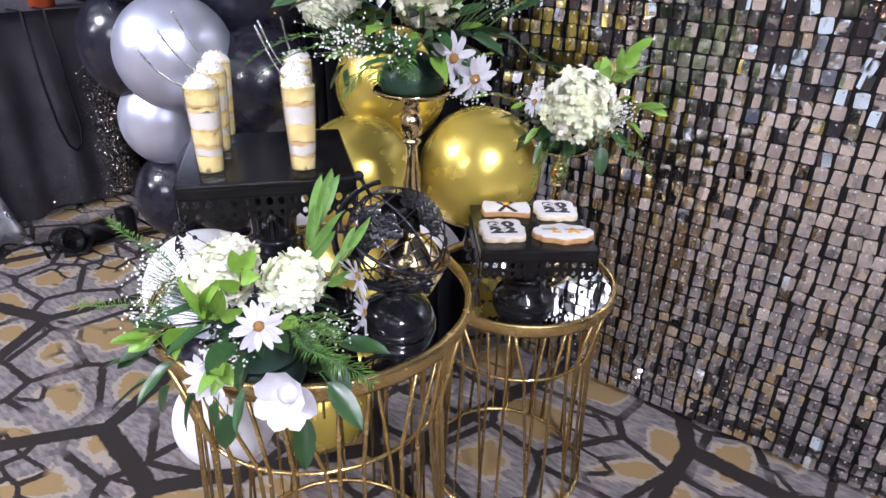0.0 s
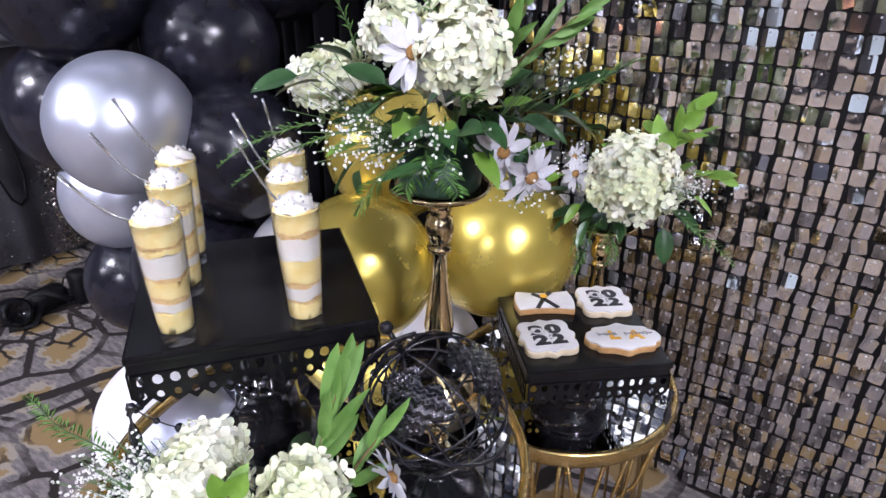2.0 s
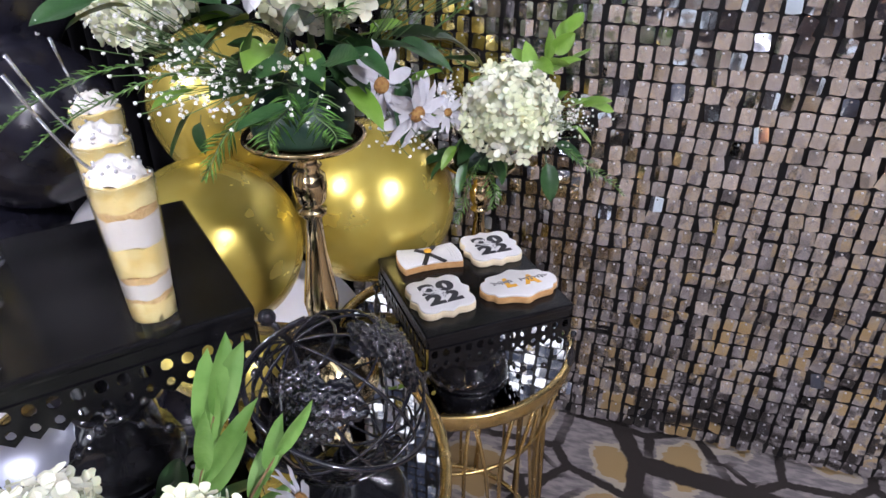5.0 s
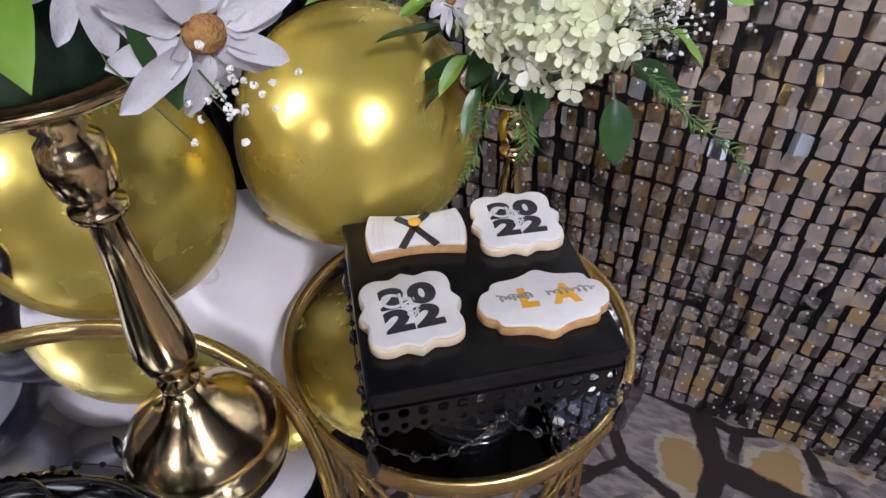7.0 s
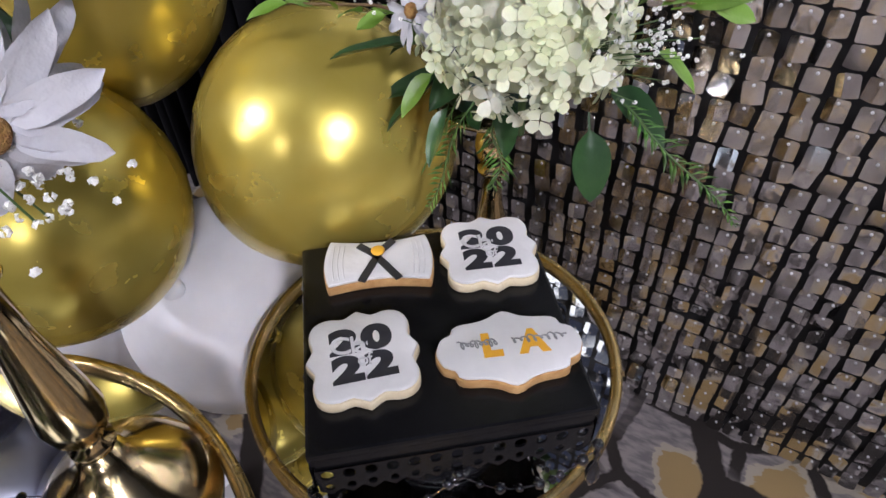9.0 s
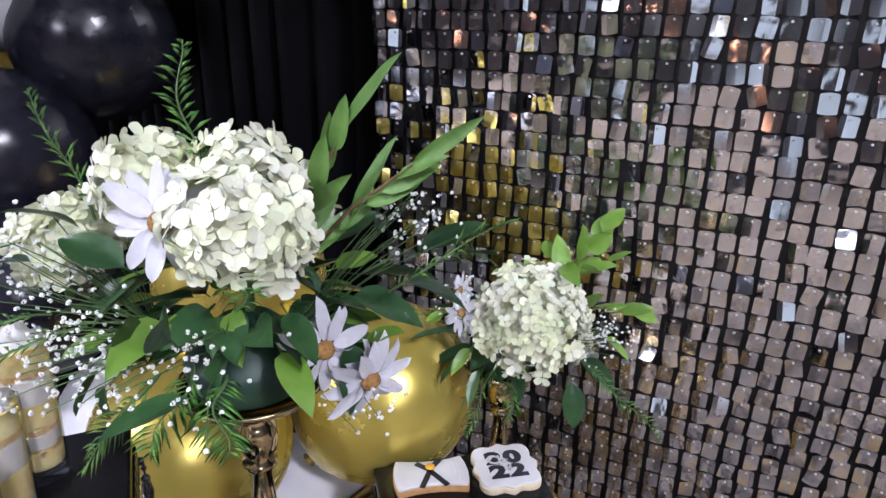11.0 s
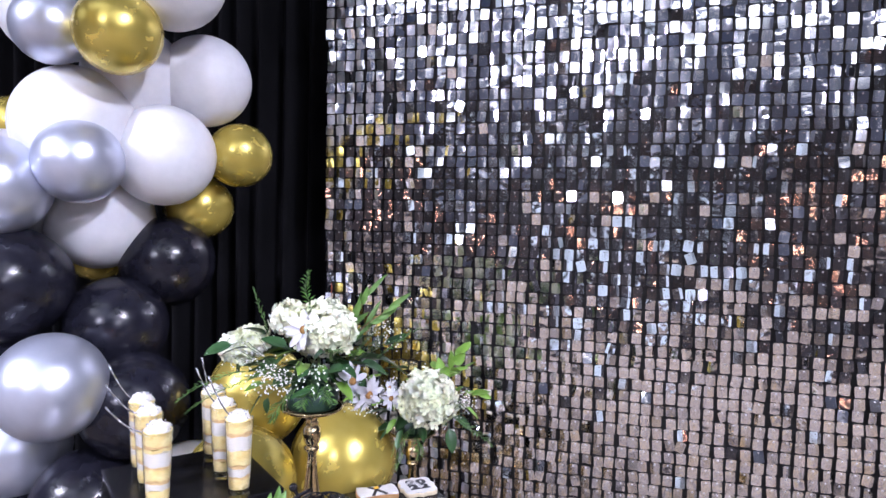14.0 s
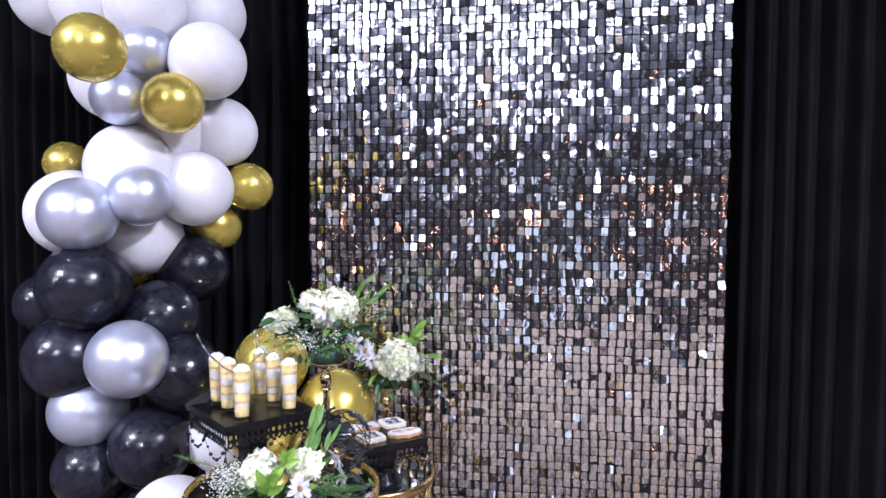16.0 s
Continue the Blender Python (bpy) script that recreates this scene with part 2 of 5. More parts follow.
NEEDLE = surface("fern_needle", (0.07, 0.20, 0.03), (0.13, 0.27, 0.05), 0.5, scale=30, vary=0.35, island=True)
TWIG = surface("brown_twig", (0.10, 0.055, 0.025), (0.16, 0.10, 0.045), 0.8, scale=120, bump=0.4)
STALK = surface("green_stalk", (0.05, 0.11, 0.03), (0.09, 0.15, 0.05), 0.6, scale=90)
FOAM_GREEN = surface("dark_green_foam", (0.006, 0.03, 0.018), (0.01, 0.04, 0.025), 0.5, scale=60, bump=0.3)
TINY_BLOOM = surface("tiny_white_bloom", (0.84, 0.84, 0.82), (0.74, 0.74, 0.71), 0.7, scale=200, vary=0.12, island=True)
LAND = surface("studded_black_metal", (0.02, 0.02, 0.024), (0.04, 0.04, 0.045), 0.12, 0.8, scale=60, coat=0.6)
PIN = surface("clear_pin", (0.42, 0.42, 0.44), (0.52, 0.52, 0.54), 0.10, scale=100, spec=0.9)
SEQUIN_ONE, SEQUIN_MANY = sequin_material("mirror_sequin", True), sequin_material("mirror_sequins", False)
FRAME_BLACK = surface("black_panel_grid", (0.008, 0.008, 0.009), (0.012, 0.012, 0.014), 0.5, scale=30, bump=0.1)
CLOTH = surface("black_sequin_cloth", (0.032, 0.032, 0.039), (0.058, 0.058, 0.068), 0.42, 0.3, scale=9, bump=0.9, bump_scale=420, rough_vary=0.4)
SILVER_CLOTH = surface("silver_sequin_cloth", (0.20, 0.20, 0.22), (0.34, 0.34, 0.37), 0.3, 0.8, scale=25, bump=1.0, bump_scale=380, rough_vary=0.5)
SPARKLE = surface("sparkle_sequin", (0.7, 0.66, 0.63), (0.8, 0.72, 0.66), 0.12, 1.0, scale=50, vary=0.3, island=True)
BLACK_STRAP = surface("black_webbing", (0.004, 0.004, 0.005), (0.008, 0.008, 0.009), 0.4, spec=0.2, scale=80, bump=0.5, bump_scale=600)
ORANGE = surface("orange_plastic", (0.60, 0.10, 0.02), (0.5, 0.08, 0.02), 0.45, scale=20)
LAMP_WHITE = glow("lamp_diffuser", (0.91, 0.89, 1.0), KEY_LIGHT)
PANEL_WHITE = glow("panel_diffuser", (0.86, 0.92, 1.0), PANEL_LIGHT)
DAY = glow("daylight_beyond_door", (0.75, 0.87, 1.0), DOOR_GLOW)
SCONCE_WARM = glow("warm_lamp_shade", (1.0, 0.5, 0.32), 14.0)


# ---- building helpers ----
def part(name, bm, material, parent=None, label="", smooth=True):
    me = bpy.data.meshes.new(name)
    bm.normal_update()
    bm.to_mesh(me)
    bm.free()
    return shared(name, me, material, parent, label, smooth)


def shared(name, me, material=None, parent=None, label="", smooth=True, m=None):
    if material and not me.materials:
        me.materials.append(material)
    if smooth and me.polygons and not me.polygons[0].use_smooth:
        me.polygons.foreach_set("use_smooth", [True] * len(me.polygons))
    ob = new(name, me)
    if parent:
        ob.parent = parent
    if m is not None:
        ob.matrix_basis = m
    if label:
        ob["label"] = label
    return ob


def data(name, verts, faces, material=None, smooth=True):
    me = bpy.data.meshes.new(name)
    me.from_pydata([tuple(v) for v in verts], [], [tuple(f) for f in faces])
    me.update()
    if material:
        me.materials.append(material)
    if smooth:
        me.polygons.foreach_set("use_smooth", [True] * len(me.polygons))
    return me


def thing(name, place, label, category, group="", rz=0.0, kind=""):
    ob = new(name)
    ob.empty_display_size = 0.05
    ob.matrix_basis = pose(*place, 0, 0, rz)
    return tagged(ob, label, category, group, kind)


def lathe(profile, n=32, bm=None):
    bm = bm or bmesh.new()
    rings = []
    for r, z in profile:
        if r < 1e-5:
            rings.append([bm.verts.new((0, 0, z))])
        else:
            rings.append([bm.verts.new((r * math.cos(2 * math.pi * i / n), r * math.sin(2 * math.pi * i / n), z)) for i in range(n)])
    for a, b in zip(rings, rings[1:]):
        for i in range(n):
            j = (i + 1) % n
            if len(a) == 1 and len(b) > 1:
                bm.faces.new((a[0], b[j], b[i]))
            elif len(b) == 1 and len(a) > 1:
                bm.faces.new((a[i], a[j], b[0]))
            elif len(a) > 1:
                bm.faces.new((a[i], a[j], b[j], b[i]))
    return bm


def tube(points, r, n=8, closed=False, bm=None, taper=None, flat=1.0):
    """A round or flattened bar along a polyline."""
    bm = bm or bmesh.new()
    pts = [Vector(p) for p in points]
    k = len(pts)
    rings, side = [], None
    for i, p in enumerate(pts):
        a = pts[i - 1] if (i or closed) else p
        b = pts[(i + 1) % k] if (i < k - 1 or closed) else p
        d = (b - a).normalized()
        if side is None:
            side = d.orthogonal().normalized()
        side = (side - d * side.dot(d)).normalized()
        up = d.cross(side)
        rr = r if taper is None else r + (taper - r) * i / (k - 1)
        rings.append([bm.verts.new(p + (side * math.cos(2 * math.pi * q / n) * flat + up * math.sin(2 * math.pi * q / n)) * rr) for q in range(n)])
    pairs = list(zip(rings, rings[1:])) + ([(rings[-1], rings[0])] if closed else [])
    for a, b in pairs:
        for q in range(n):
            bm.faces.new((a[q], a[(q + 1) % n], b[(q + 1) % n], b[q]))
    if not closed:
        bm.faces.new(rings[0][::-1])
        bm.faces.new(rings[-1])
    return bm


def circle(R, z, n=48, sx=1.0):
    return [(R * math.cos(2 * math.pi * i / n) * sx, R * math.sin(2 * math.pi * i / n), z) for i in range(n)]


def box(bm, c, s, bevel=0.0):
    got = bmesh.ops.create_cube(bm, size=1, matrix=Matrix.LocRotScale(c, None, s))
    if bevel:
        edges = list({e for v in got["verts"] for e in v.link_edges})
        bmesh.ops.bevel(bm, geom=edges, offset=bevel, segments=2, affect="EDGES", profile=0.6)
    return bm


def ball(bm, c, r, u=10, v=6):
    bmesh.ops.create_uvsphere(bm, u_segments=u, v_segments=v, radius=r, matrix=Matrix.Translation(c))
    return bm


def facing(place, direction, spin=0.0):
    """A pose whose z axis looks along direction."""
    return Matrix.Translation(place) @ Vector(direction).to_track_quat("Z", "Y").to_matrix().to_4x4() @ pose(0, 0, 0, 0, 0, spin)


# ---- the room ----
def slab(name, c, s, material, label="", category="wall"):
    return tagged(part(name, box(bmesh.new(), c, s), material, smooth=False), label or name.replace("_", " "), category, kind="structure")


X0, X1, Y0, Y1, H, FLOOR = -6.5, 6.5, -10.0, 2.3, 3.3, -0.03
slab("floor", ((X0 + X1) / 2, (Y0 + Y1) / 2, FLOOR - 0.05), (X1 - X0, Y1 - Y0, 0.1), CARPET, "tan, grey and black patterned hotel carpet floor", "carpet")
slab("ceiling", ((X0 + X1) / 2, (Y0 + Y1) / 2, H + 0.05), (X1 - X0, Y1 - Y0, 0.1), PLASTER, "plain blue-grey painted ceiling of the function room", "ceiling")
slab("wall_north", (0, Y1 + 0.1, H / 2 + FLOOR / 2), (X1 - X0 + 0.4, 0.2, H - FLOOR), ROOM_WALL, "plain dark painted wall behind the drapes")
slab("wall_east", (X1 + 0.1, (Y0 + Y1) / 2, H / 2 + FLOOR / 2), (0.2, Y1 - Y0, H - FLOOR), ROOM_WALL, "plain dark painted side wall")
slab("wall_west", (X0 - 0.1, (Y0 + Y1) / 2, H / 2 + FLOOR / 2), (0.2, Y1 - Y0, H - FLOOR), ROOM_WALL, "plain dark painted side wall")
DX0, DX1, DH = -0.2, 1.6, 2.1
slab("wall_south", ((X0 + DX0) / 2, Y0 - 0.1, H / 2 + FLOOR / 2), (DX0 - X0, 0.2, H - FLOOR), ROOM_WALL, "plain dark painted end wall with a doorway")
slab("wall_south_east", ((X1 + DX1) / 2, Y0 - 0.1, H / 2 + FLOOR / 2), (X1 - DX1, 0.2, H - FLOOR), ROOM_WALL, "plain dark painted end wall with a doorway")
slab("wall_south_lintel", ((DX0 + DX1) / 2, Y0 - 0.1, (H + DH) / 2), (DX1 - DX0, 0.2, H - DH), ROOM_WALL, "dark painted wall above the doorway")
slab("backdrop", ((DX0 + DX1) / 2, Y0 - 0.6, 1.3), (5, 0.05, 3.4), DAY, "pale daylight beyond the open doorway", "daylight")


def ceiling_lamp(x, y, r):
    t = thing("ceiling_lamp", (x, y, H - 0.1), "round white ceiling lamp with a glowing diffuser", "ceiling lamp", "ceiling lamps")
    part("housing", lathe([(r * 1.1, 0.1), (r * 1.12, 0.02), (r * 1.05, 0.0), (r * 1.0, 0.004), (r * 1.0, 0.09), (0, 0.09)], 32), BLACK_PLATE, t)
    part("diffuser", lathe([(0, 0.006), (r * 0.7, 0.008), (r * 0.98, 0.02)], 32), LAMP_WHITE, t)


for x, y in ((-2.75, -2.1), (2.35, -1.05), (-0.4, -4.9), (4.6, -4.2), (-4.9, -4.6)):
    ceiling_lamp(x, y, 0.21)


def ceiling_panel(x, y, w, d):
    t = thing("ceiling_panel", (x, y, H - 0.03), "long cool-white recessed ceiling light panel", "ceiling light", "ceiling light panels")
    bm = bmesh.new()
    for c, s in (((0, d / 2, 0.01), (w + 0.04, 0.02, 0.04)), ((0, -d / 2, 0.01), (w + 0.04, 0.02, 0.04)), ((w / 2, 0, 0.01), (0.02, d - 0.02, 0.04)), ((-w / 2, 0, 0.01), (0.02, d - 0.02, 0.04))):
        box(bm, c, s)
    part("frame", bm, PLASTER, t, smooth=False)
    part("diffuser", box(bmesh.new(), (0, 0, 0.015), (w - 0.02, d - 0.02, 0.01)), PANEL_WHITE, t, smooth=False)


for x in (-4.2, -1.4, 1.4, 4.2):
    for y, w, d in ((-0.7, 2.2, 0.5), (-2.13, 2.6, 1.26), (-5.4, 0.16, 1.6), (-8.0, 0.2, 1.2)):
        ceiling_panel(x, y, w, d)


def sconce(x, y, z):
    t = thing("wall_lamp", (x, y, z), "small warm shaded wall lamp on the end wall", "wall lamp", "wall lamps")
    part("bracket", tube([(0, -0.1, 0), (0, 0, -0.03), (0, 0, 0.05)], 0.012), STAND_GOLD, t)
    part("shade", lathe([(0.09, 0.0), (0.06, 0.2), (0.055, 0.2), (0.085, 0.0)], 20), SCONCE_WARM, t)


for x in (-4.6, -2.3, 3.3, 5.3):
    sconce(x, Y0 + 0.1, 1.55)


# ---- black drapes behind the sequin wall ----
def drape(x0, x1, y, name_label):
    n, rows = int((x1 - x0) / 0.006), 8
    verts, faces = [], []
    ph = [rng.uniform(0, 6.28) for _ in range(4)]
    for k in range(rows + 1):
        z = FLOOR + 0.012 + (H - 0.12) * k / rows
        f = 1 - 0.25 * k / rows
        for i in range(n + 1):
            x = x0 + (x1 - x0) * i / n
            d = 0.030 * math.sin(x * 92 + 2.2 * math.sin(x * 5.3 + ph[0]) + 0.2 * math.sin(z * 2 + ph[1])) + 0.018 * math.sin(x * 19 + ph[2] + 0.4 * z)
            verts.append((x, y + d * f, z))
    m = len(verts)
    verts += [(a, b + 0.003, c) for a, b, c in verts]
    for k in range(rows):
        for i in range(n):
            a = k * (n + 1) + i
            faces += [(a, a + 1, a + n + 2, a + n + 1), (m + a, m + a + n + 1, m + a + n + 2, m + a + 1)]
    me = data("drape", verts, faces, DRAPE)
    tagged(shared("black_drape", me), name_label, "drape", "black drapes")


drape(-3.2, -0.62, 1.56, "tall black pleated drape behind the balloon column")
drape(0.62, 3.4, 1.56, "tall black pleated drape beside the sequin wall")


# ---- balloons ----
def balloon_mesh(material, name):
    prof = []
    for i in range(25):
        a = math.pi * i / 24
        r, z = math.sin(a), -math.cos(a)
        if z < 0:
            r *= 1 - 0.10 * z * z * (1 - 0.3 * r)
            z *= 1.10
        prof.append((max(r, 0.0) if 0 < i < 24 else 0.0, z))
    bm = lathe(prof, 40)
    me = bpy.data.meshes.new(name)
    bm.normal_update()
    bmesh.ops.recalc_face_normals(bm, faces=bm.faces)
    bm.to_mesh(me)
    bm.free()
    me.materials.append(material)
    me.polygons.foreach_set("use_smooth", [True] * len(me.polygons))
    return me


def knot_mesh(material):
    bm = lathe([(0.03, 0.06), (0.035, 0.0), (0.07, -0.03), (0.06, -0.05), (0.03, -0.03), (0.085, -0.09), (0.09, -0.10), (0.0, -0.06)], 12)
    me = bpy.data.meshes.new("knot")
    bm.to_mesh(me)
    bm.free()
    me.materials.append(material)
    return me


SKINS = {k: (balloon_mesh(m, "balloon_skin"), knot_mesh(m)) for k, m in (("gold", GOLD_SKIN), ("silver", SILVER_SKIN), ("white", WHITE_SKIN), ("black", BLACK_SKIN))}
LOOK = {"gold": "shiny metallic gold", "silver": "shiny metallic silver", "white": "plain white latex", "black": "glossy black latex"}


def balloon(kind, place, r, toward, where, group, stretch=1.0):
    skin, knot = SKINS[kind]
    ob = new("balloon", skin)
    away = Vector(place) - Vector(toward)
    ob.matrix_basis = facing(place, away, rng.uniform(0, 360)) @ Matrix.Diagonal((r, r, r * stretch, 1))
    tagged(ob, f"{LOOK[kind]} balloon {where}", "balloon", group)
    k = shared("knot", knot, None, ob, m=pose(0, 0, -1.08))
    return ob


COLUMN = [
    ("gold", -0.944, 0.622, 1.589, 0.080), ("silver", -0.984, 0.896, 1.659, 0.072), ("gold", -0.892, 0.876, 1.504, 0.083), ("silver", -1.051, 0.871, 1.522, 0.075),
    ("white", -0.836, 0.963, 1.637, 0.108), ("white", -1.275, 0.902, 1.822, 0.112), ("white", -1.15, 0.9, 1.8, 0.112), ("white", -1.0, 0.92, 1.79, 0.115),
    ("white", -0.89, 1.065, 1.804, 0.111), ("white", -1.132, 0.962, 1.596, 0.119), ("white", -0.887, 1.145, 1.462, 0.106), ("white", -1.073, 0.95, 1.337, 0.125),
    ("white", -1.014, 1.061, 1.462, 0.112), ("white", -0.934, 1.059, 1.28, 0.114), ("gold", -0.826, 1.196, 1.292, 0.077), ("gold", -0.946, 1.209, 1.165, 0.08),
    ("gold", -1.385, 1.079, 1.36, 0.07), ("silver", -1.141, 0.819, 1.198, 0.101), ("silver", -1.001, 0.887, 1.252, 0.086), ("white", -1.258, 0.943, 1.203, 0.126),
    ("white", -1.112, 1.059, 1.133, 0.119), ("gold", -1.248, 1.196, 1.04, 0.075), ("black", -1.15, 0.849, 0.996, 0.122), ("black", -1.409, 1.01, 0.922, 0.093),
    ("black", -0.985, 1.137, 1.031, 0.11), ("black", -1.013, 0.999, 0.893, 0.111), ("black", -1.215, 0.865, 0.791, 0.121), ("silver", -0.986, 0.799, 0.808, 0.105),
    ("silver", -1.17, 0.88, 0.637, 0.105), ("black", -0.908, 0.933, 0.743, 0.112), ("black", -0.974, 0.881, 0.541, 0.115), ("black", -1.162, 0.881, 0.461, 0.106),
    ("black", -1.05, 0.95, 0.3, 0.115), ("black", -1.17, 0.99, 0.17, 0.12), ("black", -0.98, 1.03, 0.135, 0.12), ("white", -1.06, 1.06, 1.93, 0.115),
]
for kind, x, y, z, r in COLUMN:
    balloon(kind, (x, y, z), r, (-1.10, 1.17, z - 0.02), "in a tall column before the black drape", "balloons of the column", 1.0)
CLUSTER = [
    ("gold", -0.51, 1.124, 0.608, 0.119), ("gold", -0.648, 0.925, 0.613, 0.112), ("gold", -0.697, 1.075, 0.751, 0.11), ("white", -0.805, 0.976, 0.551, 0.106),
    ("white", -0.774, 0.66, 0.447, 0.105), ("white", -0.715, 0.62, 0.215, 0.092), ("white", -0.669, 1.084, 0.335, 0.140), ("white", -0.86, 1.0, 0.3, 0.118),
    ("gold", -0.7, 0.84, 0.116, 0.11),
]
for kind, x, y, z, r in CLUSTER:
    balloon(kind, (x, y, z), r, (-0.64, 1.0, 0.45), "in a cluster behind the small tables", "balloons behind the tables", 1.0)


# ---- drum side tables ----
def side_table(place, R, height, ring_drop, n_rods, label):
    t = thing("side_table", (*place, 0), label, "side table", "gold wire side tables")
    part("rim", lathe([(R - 0.010, height - 0.016), (R - 0.002, height - 0.018), (R, height - 0.012), (R, height + 0.004), (R - 0.003, height + 0.007), (R - 0.008, height + 0.006), (R - 0.010, height - 0.004), (R - 0.010, height - 0.016)], 72), TABLE_GOLD, t)
    part("mirror_top", lathe([(0, height - 0.010), (R - 0.0105, height - 0.010), (R - 0.0105, height - 0.002), (0, height - 0.002)], 72), MIRROR, t, "clear mirror inset table top", smooth=False)
    waist, wz = R * 0.82, height - ring_drop
    part("upper_ring", tube(circle(waist, wz, 56), 0.0032, 6, True), TABLE_GOLD, t)
    part("base_ring", tube(circle(R * 0.9, FLOOR + 0.006, 56), 0.005, 8, True), TABLE_GOLD, t)
    rod = tube([(R - 0.007, 0, height - 0.016), (waist + 0.003, 0, wz), (R * 0.9, 0, FLOOR + 0.006)], 0.0030, 6)
    me = bpy.data.meshes.new("rod")
    rod.to_mesh(me)
    rod.free()
    for i in range(n_rods):
        shared("rod", me, TABLE_GOLD, t, m=pose(0, 0, 0, 0, 0, 360 * i / n_rods + (4 if i % 2 else 0)))
    lean = tube([(R - 0.007, 0, height - 0.016), (waist * math.cos(0.16), waist * math.sin(0.16), wz), (R * 0.9 * math.cos(0.34), R * 0.9 * math.sin(0.34), FLOOR + 0.006)], 0.0030, 6)
    me = bpy.data.meshes.new("slanted_rod")
    lean.to_mesh(me)
    lean.free()
    for i in range(n_rods // 2):
        shared("slanted_rod", me, TABLE_GOLD, t, m=pose(0, 0, 0, 0, 0, 720 * i / n_rods + 3))
    return t


T1, Z1, R1 = (-0.477, 0.645), 0.556, 0.224
T2, Z2, R2 = (-0.371, 1.064), 0.435, 0.180
side_table(T1, R1, Z1, 0.165, 26, "taller round gold wire side table with a mirror top")
side_table(T2, R2, Z2, 0.130, 22, "lower round gold wire side table with a mirror top")
TOP1, TOP2 = Z1 - 0.002, Z2 - 0.002


# ---- black cake stands with pierced skirts, beads and drops ----
def pierced_strip(length, cell, height, r):
    """A strip of pierced scallops along x from 0 to length, hanging down from z 0."""
    verts, faces = [], []
    n = max(1, round(length / cell))
    w = length / n
    for i in range(n):
        for row in range(2):
            x0, x1 = i * w, (i + 1) * w
            z0, z1 = -height * (row + 1) / 2, -height * row / 2
            cx, cz, rad = (x0 + x1) / 2, (z0 + z1) / 2, r * (1.0 if row == 0 else 0.72)
            drop = 0.0 if row == 0 else -0.35 * height / 2
            base = len(verts)
            outer = [(x1, cz), (x1, z1), (cx, z1), (x0, z1), (x0, cz), (x0, z0 - drop * 0.9), (cx, z0 + drop * 0.35), (x1, z0 - drop * 0.9)]
            for y in (0.0, 0.0016):
                verts += [(x, y, z) for x, z in outer]
                verts += [(cx + rad * math.cos(math.pi * q / 4) * 0.8, y, cz + rad * math.sin(math.pi * q / 4) * (1.15 if math.sin(math.pi * q / 4) > 0 else 0.9)) for q in range(8)]
            for q in range(8):
                k = (q + 1) % 8
                faces += [(base + q, base + 8 + q, base + 8 + k, base + k), (base + 16 + q, base + 16 + k, base + 24 + k, base + 24 + q), (base + 8 + q, base + 24 + q, base + 24 + k, base + 8 + k)]
            faces += [(base + 4, base + 5, base + 21, base + 20), (base + 5, base + 6, base + 22, base + 21), (base + 6, base + 7, base + 23, base + 22)] if row else []
    return verts, faces


